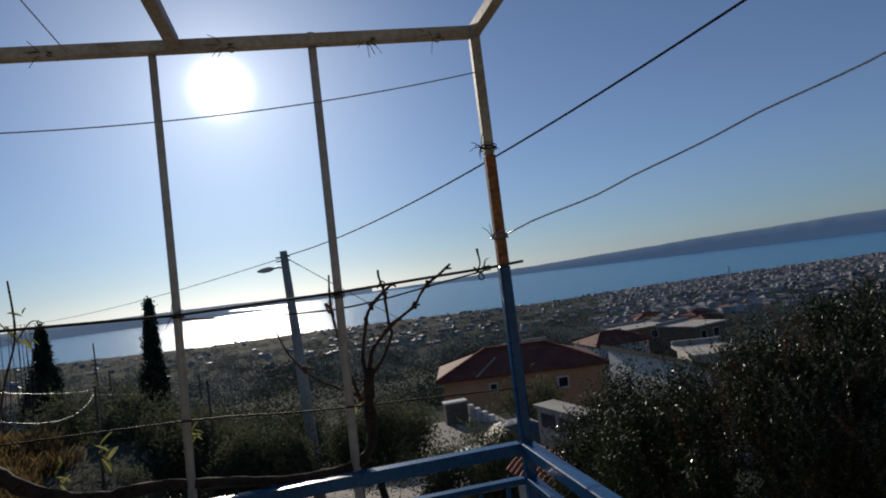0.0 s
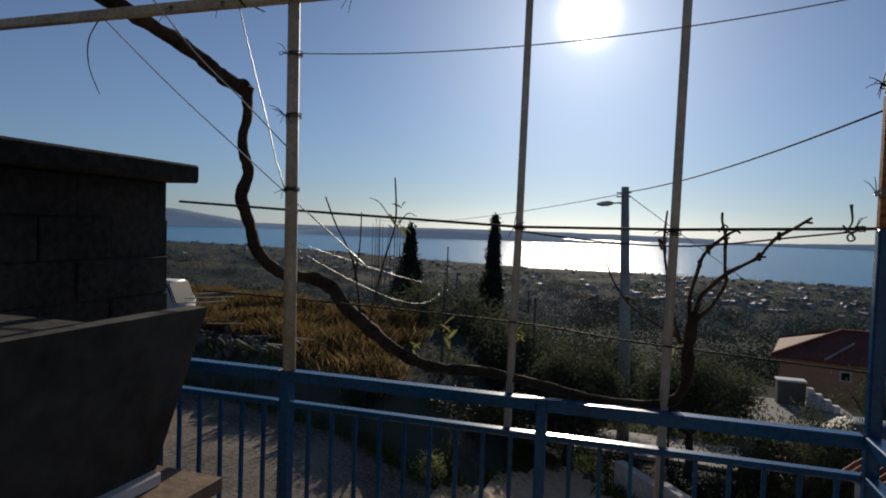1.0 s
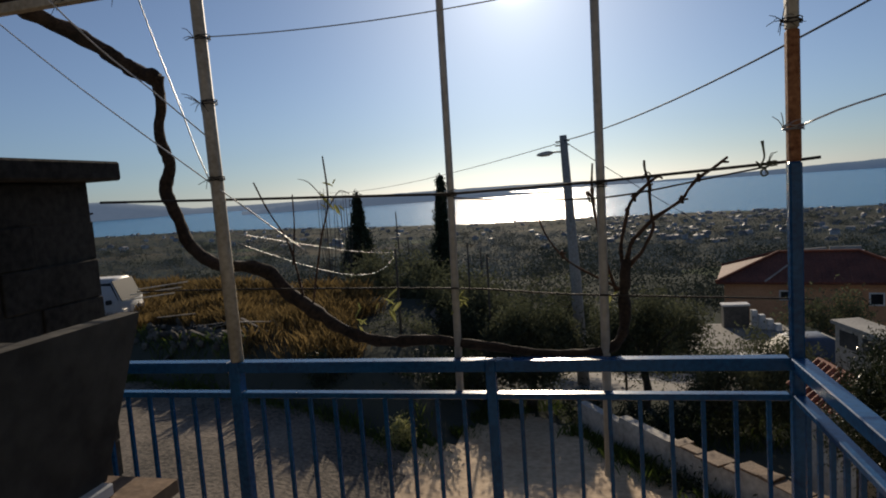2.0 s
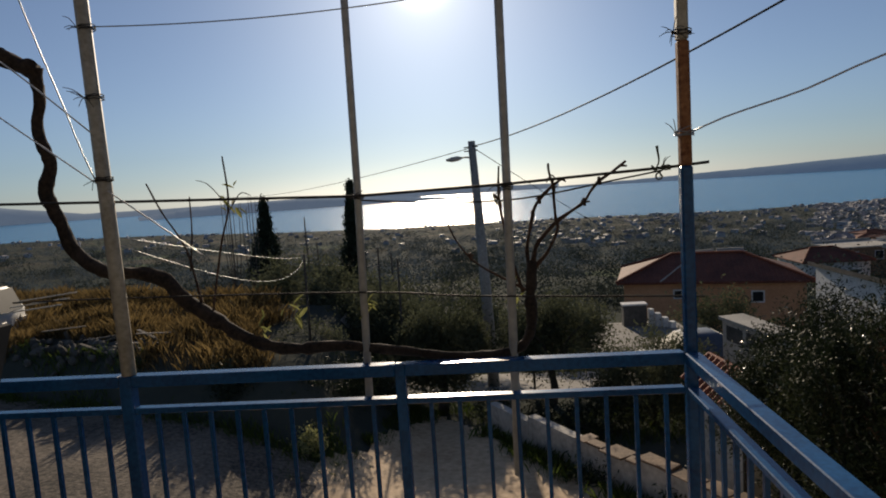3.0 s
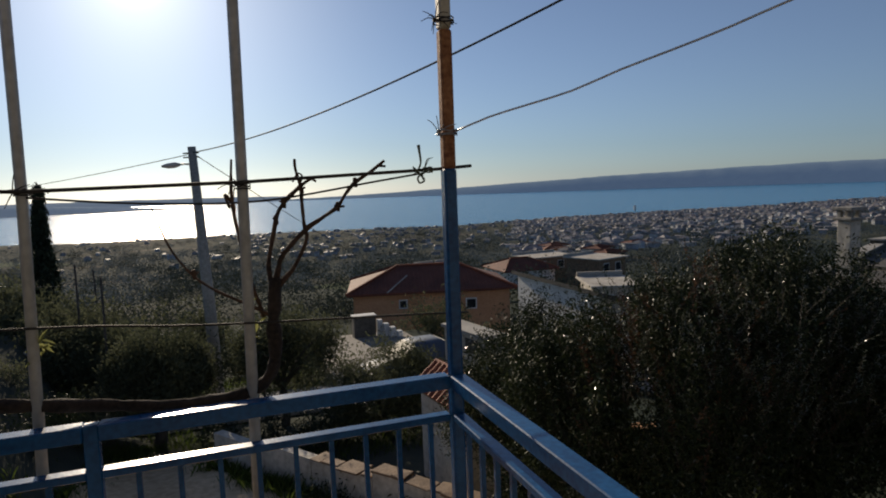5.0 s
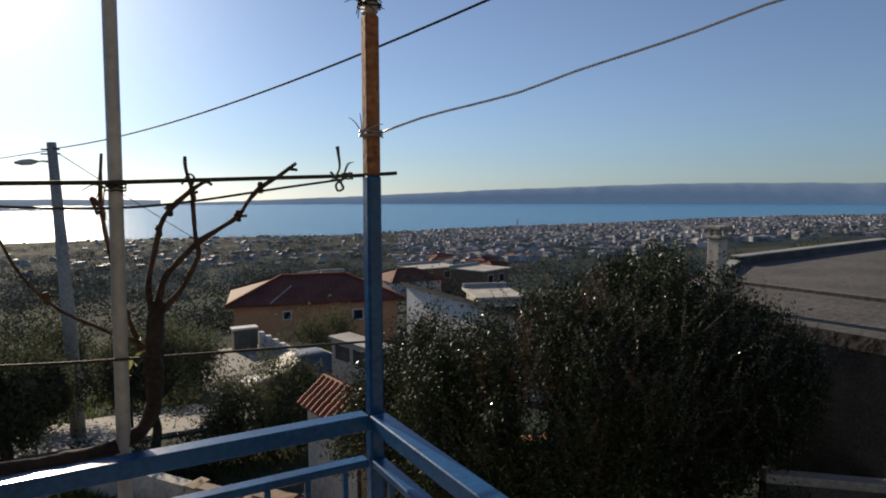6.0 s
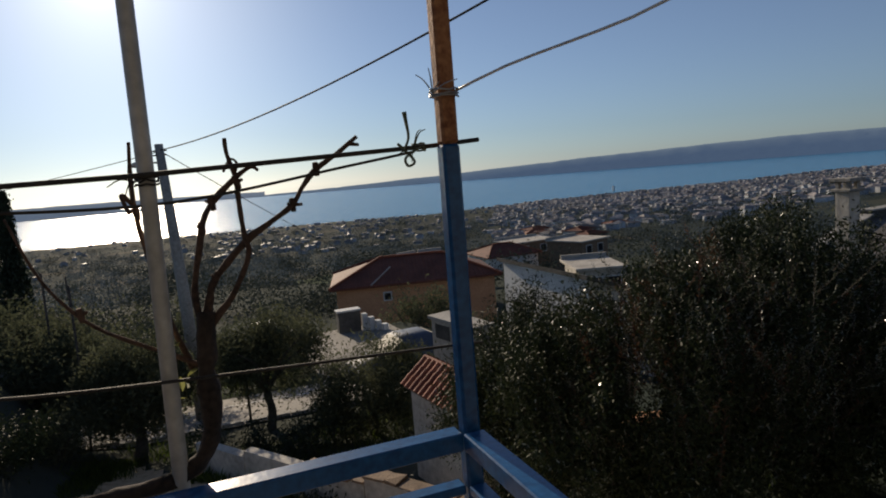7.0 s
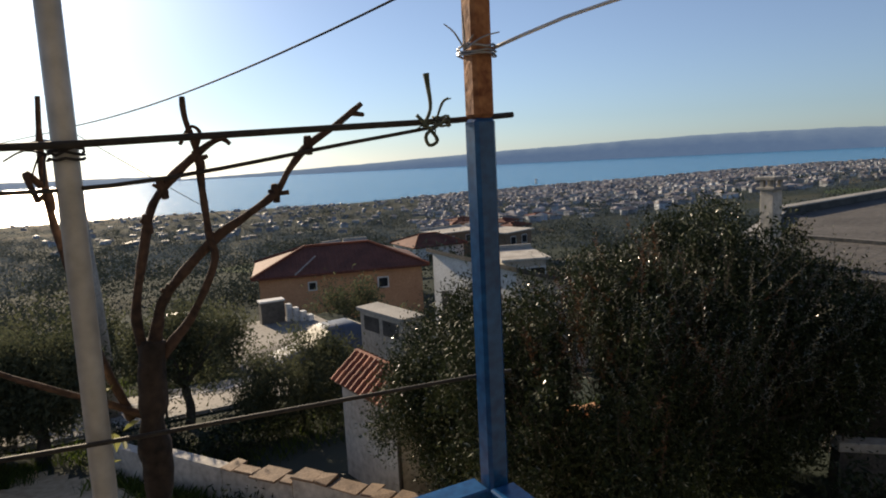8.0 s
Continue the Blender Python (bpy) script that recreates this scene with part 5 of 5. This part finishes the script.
orange = hip_house("orange_house", "orange rendered house with a low red hipped roof", 0.45, 11.2, 0.45, 7.07, -10, -5.41, -4.045, 3.6, ORANGE, ((3.6, -6.5, -6.05, 0.42), (8.2, -6.75, -6.15, 0.6)))
part("ridge_tiles", tube([(2.75, 0.0, -5.37), (4.2, 2.25, -4.57)], 0.06, 6), PALE_MORTAR, orange.children[1], "pale mortared ridge")
orange.matrix_world = pose(8.385, 42.22, 0, 0, 0, -14)
hip_house("far_house", "pale house with a red roof among trees", 40, 48, 84, 92, -18, -11.0, -9.6, 3, WHITE, ((42, -13.4, -12.2, 1.0), (45.5, -13.4, -12.2, 1.0)))
hip_house("far_house", "low house with a red roof among trees", 20, 28, 62, 69, -16, -8.7, -7.4, 3, HOUSE_WALL, ((22, -10.6, -9.6, 1.0), (25, -10.6, -9.6, 1.0)))

for x, y, w, d, tall, turn, mat, label in (
    (112, 197, 8, 6, 2.4, 12, WHITE, "pale house with a red roof on the plain"),
    (104, 182, 7, 5.5, 1.9, -20, ORANGE, "tan house with a red roof on the plain"),
    (108, 164, 8, 6, 2.0, 30, WHITE, "pale house with a red roof on the plain"),
    (140, 188, 8, 6, 2.4, -5, WHITE, "pale house with a red roof on the plain"),
    (98, 144, 8, 6, 1.8, 22, HOUSE_WALL, "grey house with a red roof on the plain"),
):
    g = ground_z(x, y)
    far = hip_house("far_house", label, -w / 2, w / 2, -d / 2, d / 2, g - 2, g + tall, g + tall + 0.8, d / 2, mat, ((-w * 0.3, g + 0.5, g + 1.3, 0.9), (w * 0.12, g + 0.5, g + 1.3, 0.9)))
    far.matrix_world = pose(x, y, 0, 0, 0, turn)

white_house = thing("white_house", "white house under a dark single-pitch roof", "house")
part("wall", slab([(12.35, 18.4), (20, 18.4), (20, 24.4), (12.35, 24.4)], -8, [-2.2, -4.6, -4.6, -2.2]), WHITE, white_house)
part("roof", sloped([(12.15, 18.1), (20.3, 18.1), (20.3, 24.6), (12.15, 24.6)], [-2.02, -4.55, -4.55, -2.02], 0.16), BLOCK, white_house, "dark sloping roof with a thin edge")
part("wall", box(13.6, 20, 16.8, 18.4, -8, -4.3), WHITE, white_house)
for y in (20.0, 22.6):
    w = part("window", box(12.31, 12.37, y, y + 1.1, -4.9, -3.7), GLASS, white_house)



def flat_house(x, y, w, d, top, turn, label, mat):
    """A low house under a projecting flat roof slab, with windows on its near side."""
    g = ground_z(x, y) - 1.5
    h = thing("flat_house", label, "house", "flat-roofed houses")
    part("wall", box(-w / 2, w / 2, -d / 2, d / 2, g, top - 0.2), mat, h)
    part("roof", box(-w / 2 - 0.35, w / 2 + 0.35, -d / 2 - 0.35, d / 2 + 0.35, top - 0.2, top, 0.02), DULL_WHITE, h, "pale flat roof slab")
    part("parapet", box(-w / 2 - 0.3, w / 2 + 0.3, d / 2, d / 2 + 0.25, top, top + 0.35), CONCRETE, h)
    for u in (-0.32, 0.12):
        window(h, w * u, w * u + 1.1, -d / 2, top - 1.9, top - 0.8)
    h.matrix_world = pose(x, y, 0, 0, 0, turn)


for x, y, w, d, top, turn, mat, label in (
    (29.4, 43, 3.2, 5, -6.2, -20, DULL_WHITE, "white house with a pale flat roof"),
    (21.6, 52, 3.2, 4, -7.1, 10, DULL_WHITE, "low white house with a pale flat roof beyond the trees"),
    (25.4, 75, 2.2, 3.2, -8.05, 15, HOUSE_WALL, "grey house with a pale flat roof beyond the trees"),
    (29.6, 80, 2.6, 3.2, -8.6, -10, HOUSE_WALL, "grey house with a pale flat roof beyond the trees"),
    (52.0, 95, 8, 6, -10.3, 5, BROWN_STONE, "brown house with a pale flat roof on the slope"),
    (52.5, 80, 6, 6, -9.2, 18, BROWN_STONE, "brown house with a pale flat roof on the slope"),
):
    flat_house(x, y, w, d, top, turn, label, mat)

hut = thing("garden_hut", "small white rendered hut with an orange tiled roof", "hut")
base, eave, crest, long, deep = -4.7, -2.3, -1.92, 2.16, 1.0
shell = bmesh.new()
for x, turn in ((0.1, 1), (long - 0.1, -1)):
    shell.faces.new([shell.verts.new(p) for p in ((x, 0.1, base), (x, deep - 0.1, base), (x, deep - 0.1, eave - 0.01), (x, deep / 2, crest - 0.1), (x, 0.1, eave - 0.01))][::turn])
gv = list(shell.verts)
for i in range(5):
    j = (i + 1) % 5
    shell.faces.new((gv[i], gv[i + 5], gv[j + 5], gv[j]))
bmesh.ops.recalc_face_normals(shell, faces=shell.faces)
part("wall", shell, DULL_WHITE, hut)
barrel_mesh = barrel(0.18, 0.24)
for y0, turn in ((0.0, 1), (deep, -1)):
    roof = part("roof", sloped([(0, y0), (long, y0), (long, deep / 2), (0, deep / 2)], [eave, eave, crest, crest], 0.05), BROWN_STONE, hut)
    fall = Vector((0, y0 - deep / 2, eave - crest)).normalized()
    tile_rows(roof, Vector((0 if turn > 0 else long, deep / 2, crest + 0.005)), Vector((turn, 0, 0)), fall, 3, 12, 0.18, 0.215, barrel_mesh)
part("ridge_tiles", tube([(0, deep / 2, crest + 0.03), (long, deep / 2, crest + 0.03)], 0.07, 8), TILE, hut)
part("drain_pipe", tube([(long - 0.02, 0.02, eave - 0.06), (long - 0.02, 0.02, base)], 0.035, 8), IRON, hut, "dark drain pipe")
hut.matrix_world = pose(3.954, 12.129, 0, 0, 0, -82.4)

gate = thing("gate_wall", "stepped white gate wall with grey stone infill", "wall", at=(0.35, 0, 0))
part("wall_panel", box(6.42, 7.55, 31.95, 32.5, -7.0, -4.9), HOUSE_WALL, gate, "grey stone wall panel")
part("coping", box(6.37, 7.6, 31.9, 32.55, -4.9, -4.81, 0.01), WHITE, gate, "white coping")
for k in range(4):
    part("wall_panel", box(7.61 + 0.28 * k, 7.87 + 0.28 * k, 31.75 - 0.25 * k, 32.1 - 0.25 * k, -7.6, -5.08 - 0.17 * k, 0.02), WHITE, gate)
cabinet = thing("meter_cabinet", "white masonry meter housing with a slab top and dark niches", "cabinet", at=(0.27, 0, 0))
foot = [(7.15, 20.0), (7.6, 17.75), (8.25, 17.85), (7.8, 20.2)]
part("body", slab(foot, -5.9, -3.03), DULL_WHITE, cabinet)
part("slab_top", slab([(7.05, 20.08), (7.52, 17.62), (8.35, 17.72), (7.88, 20.3)], -3.03, -2.93), CONCRETE, cabinet)
# thin dark plates on the face give the shade inside the niches
for u in (0.1, 0.55):
    a = Vector(foot[0]).lerp(Vector(foot[1]), u)
    b = Vector(foot[0]).lerp(Vector(foot[1]), u + 0.36)
    part("niche", slab([(a.x - 0.015, a.y), (b.x - 0.015, b.y), (b.x + 0.03, b.y + 0.02), (a.x + 0.03, a.y + 0.02)], -3.62, -3.16), BLOCK, cabinet, "dark plate standing in for a shaded niche")

flat = thing("neighbour_house", "neighbouring house with a flat gravelled roof and low parapet", "house")
outline = [(9.9, 6.6), (10.0, 2.5), (28, -1.0), (28, 13.5), (16.7, 12.0), (10.3, 8.7)]
inner = [(9.85, 6.55), (10.25, 2.8), (27.7, -0.6), (27.7, 13.1), (16.8, 11.7), (10.5, 8.5)]
part("wall", slab(inner, -6, -0.62), BLOCK, flat)
part("roof", slab(outline, -0.62, -0.4), ROOF_GRAVEL, flat, "flat grey gravelled roof")
part("parapet", slab([(16.7, 12.0), (28, 13.5), (28, 13.8), (16.6, 12.25)], -0.4, -0.2), BLOCK, flat)
part("parapet_cap", slab([(16.65, 11.95), (28, 13.45), (28, 13.85), (16.55, 12.3)], -0.2, -0.16), CONCRETE, flat, "thin pale parapet cap")
part("parapet", slab([(10.3, 8.7), (16.7, 12.0), (16.6, 12.2), (10.2, 8.85)], -0.4, -0.30), BLOCK, flat)
part("parapet_cap", slab([(10.28, 8.66), (16.7, 11.95), (16.6, 12.24), (10.18, 8.9)], -0.3, -0.27), CONCRETE, flat, "thin pale parapet cap")
part("roof_seam", slab([(13.3, 3.0), (13.45, 3.0), (13.2, 10.1), (13.05, 10.0)], -0.4, -0.33), HOUSE_WALL, flat, "dark roof seam")
chimney = part("chimney", box(10.22, 10.46, 7.9, 8.14, -0.4, 0.8, 0.01), DULL_WHITE, flat, "pale square chimney")
part("chimney_cap", box(10.16, 10.52, 7.84, 8.2, 0.96, 1.02, 0.01), CONCRETE, chimney)
part("chimney_cap", box(10.17, 10.51, 7.85, 8.19, 0.8, 0.85, 0.01), CONCRETE, chimney)
for dx, dy in ((0.0, 0.0), (0.0, 0.18), (0.18, 0.0), (0.18, 0.18)):
    part("chimney_leg", box(10.22 + dx, 10.28 + dx, 7.9 + dy, 7.96 + dy, 0.85, 0.96), CONCRETE, chimney)
edge = thing("garden_kerb", "pale concrete kerb beside the dark garden", "kerb")
part("kerb_stone", bar((8.17, 5.62, -2.12), (10.5, 4.2, -2.35), 0.22, 0.12, bevel=0.01), CONCRETE, edge)
part("footing", bar((8.17, 5.62, -2.5), (10.5, 4.2, -2.7), 0.2, 0.66), BLOCK, edge)
soil = sheet("ground_bed", BROWN_STONE, GRID(7.6, 12.0, 0.2), GRID(2.4, 5.4, 0.2), 0.05, lambda x, y: y < 10.3 - 0.6 * x - 0.25 + 0.5 * noise.noise(Vector((x, y, 3))))
tagged(soil, "bare brown earth bed below the kerb", "soil", kind="structure")
pots = thing("brick_stack", "stack of orange hollow bricks under the olive tree", "bricks")
rng = random.Random(2)
for k in range(9):
    x, y, z = 6.3 + (k % 3) * 0.27 + rng.uniform(-0.03, 0.03), 8.5 + rng.uniform(-0.1, 0.1), -2.95 + (k // 3) * 0.2
    part("brick", box(x, x + 0.25, y, y + 0.25, z, z + 0.19, 0.006), ORANGE, pots)

# ---- town and woods on the plain ----
rng = random.Random(77)


def town(count, seed, near):
    r = random.Random(seed)
    wv, wf, rv, rf = [], [], [], []
    made = 0
    while made < count:
        az = r.uniform(-46, 80)
        shore = float(np.interp(az, SHORE_AZ, SHORE_D))
        u = r.uniform(near, 0.955) if az > 26 else r.uniform(0.3, 0.955)
        if az < 26 and r.random() < (0.93 if u < 0.9 else 0.85) + (0.05 if az < 2 else 0.0):
            continue
        if az >= 26 and u < 0.5 and r.random() < 0.6:
            continue
        d = u * shore
        x, y = d * math.sin(radians(az)), d * math.cos(radians(az))
        z = ground_z(x, y)
        k = min(shore / 1000, 1.25) * (0.7 + 0.3 * u)
        a, b, h = r.uniform(2.4, 5.8) * k, r.uniform(2.4, 4.4) * k, r.uniform(1.5, 2.7) * k
        t = r.uniform(0, 3.14)
        c, s = math.cos(t), math.sin(t)
        at = lambda p, q: (x + c * p - s * q, y + s * p + c * q)
        i, j = len(wv), len(rv)
        e = 0.4 * k
        for zz in (z - 3, z + h):
            wv.extend([(*at(p, q), zz) for p, q in ((-a / 2, -b / 2), (a / 2, -b / 2), (a / 2, b / 2), (-a / 2, b / 2))])
        wf.extend([(i, i + 1, i + 5, i + 4), (i + 1, i + 2, i + 6, i + 5), (i + 2, i + 3, i + 7, i + 6), (i + 3, i, i + 4, i + 7), (i + 4, i + 5, i + 6, i + 7)])
        rise = (r.uniform(0.5, 1.3) if r.random() < 0.6 else 0.06) * k
        rv.extend([(*at(p, q), z + h) for p, q in ((-a / 2 - e, -b / 2 - e), (a / 2 + e, -b / 2 - e), (a / 2 + e, b / 2 + e), (-a / 2 - e, b / 2 + e))])
        rv.extend([(*at(p, 0), z + h + rise) for p in (-a / 4, a / 4)])
        rf.extend([(j, j + 1, j + 5, j + 4), (j + 1, j + 2, j + 5), (j + 2, j + 3, j + 4, j + 5), (j + 3, j, j + 4)])
        made += 1
    t = thing("town", "dense small town of pale houses along the shore", "town", kind="stuff")
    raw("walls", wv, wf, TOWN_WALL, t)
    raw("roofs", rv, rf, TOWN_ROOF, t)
    church = thing("church_tower", "slim pale church tower in the town", "church")
    p = Vector((741, 1000)) * 0.93
    z = ground_z(p.x, p.y)
    part("tower", box(p.x - 1.6, p.x + 1.6, p.y - 1.6, p.y + 1.6, z - 2, z + 12), WHITE, church)
    part("spire", slab([(p.x - 1.6, p.y - 1.6), (p.x + 1.6, p.y - 1.6), (p.x + 1.6, p.y + 1.6), (p.x - 1.6, p.y + 1.6)], z + 12, z + 12.5), ROOF, church)


town(5600, 5, 0.2)


def woods(name, label, count, d0, d1, size, per, seed, az0=-60, az1=75, leaf=0.5, mat=WOODS, gap=-0.1):
    r = random.Random(seed)
    pts = []
    while len(pts) < count:
        az = r.uniform(az0, az1)
        shore = float(np.interp(az, SHORE_AZ, SHORE_D)) * 0.97
        d = d0 * (min(d1, shore) / d0) ** r.random()
        x, y = d * math.sin(radians(az)), d * math.cos(radians(az))
        if noise.noise(Vector((x / d * 14, math.log(d) * 6, seed))) < gap:
            continue
        k = (d / d0) ** 0.4
        if az < -26 and d < 70:
            continue
        if 1 < x < 24 and 30 < y < 50 or 50 < x < 150 and 0.9 < y / x < 1.95 and d > 95 and d < 260 and r.random() < 0.4:
            continue
        pts.append((x, y, ground_z(x, y) + size * 0.35 * k, k))
    g = np.random.default_rng(seed)
    c = np.array([p[:3] for p in pts])
    k = np.repeat(np.array([p[3] for p in pts]), per)[:, None]
    c = np.repeat(c, per, axis=0) + g.normal(size=(len(c) * per, 3)) * np.array([size * 0.42, size * 0.42, size * 0.3]) * k
    d = g.normal(size=c.shape)
    d /= np.linalg.norm(d, axis=1)[:, None]
    s = np.cross(d, g.normal(size=c.shape))
    s /= np.linalg.norm(s, axis=1)[:, None]
    length = leaf * k * g.uniform(0.6, 1.3, size=(len(c), 1))
    v = np.stack([c - d * length, c + s * length * 0.5, c + d * length, c - s * length * 0.5], axis=1).reshape(-1, 3)
    tagged(raw(name, v.tolist(), np.arange(len(v)).reshape(-1, 4).tolist(), mat), label, "trees", kind="stuff")


woods("grove", "dark olive groves and scrub on the slope", 460, 34, 150, 2.6, 200, 3, leaf=0.14)
woods("mid_woods", "dark olive groves and hedges at the foot of the slope", 1500, 120, 620, 2.6, 60, 8, leaf=0.24, gap=0.05)
woods("far_woods", "trees between the fields of the plain, hazed blue-grey", 14000, 110, 1700, 1.5, 24, 4, leaf=0.2, mat=FAR_WOODS, gap=-0.25)
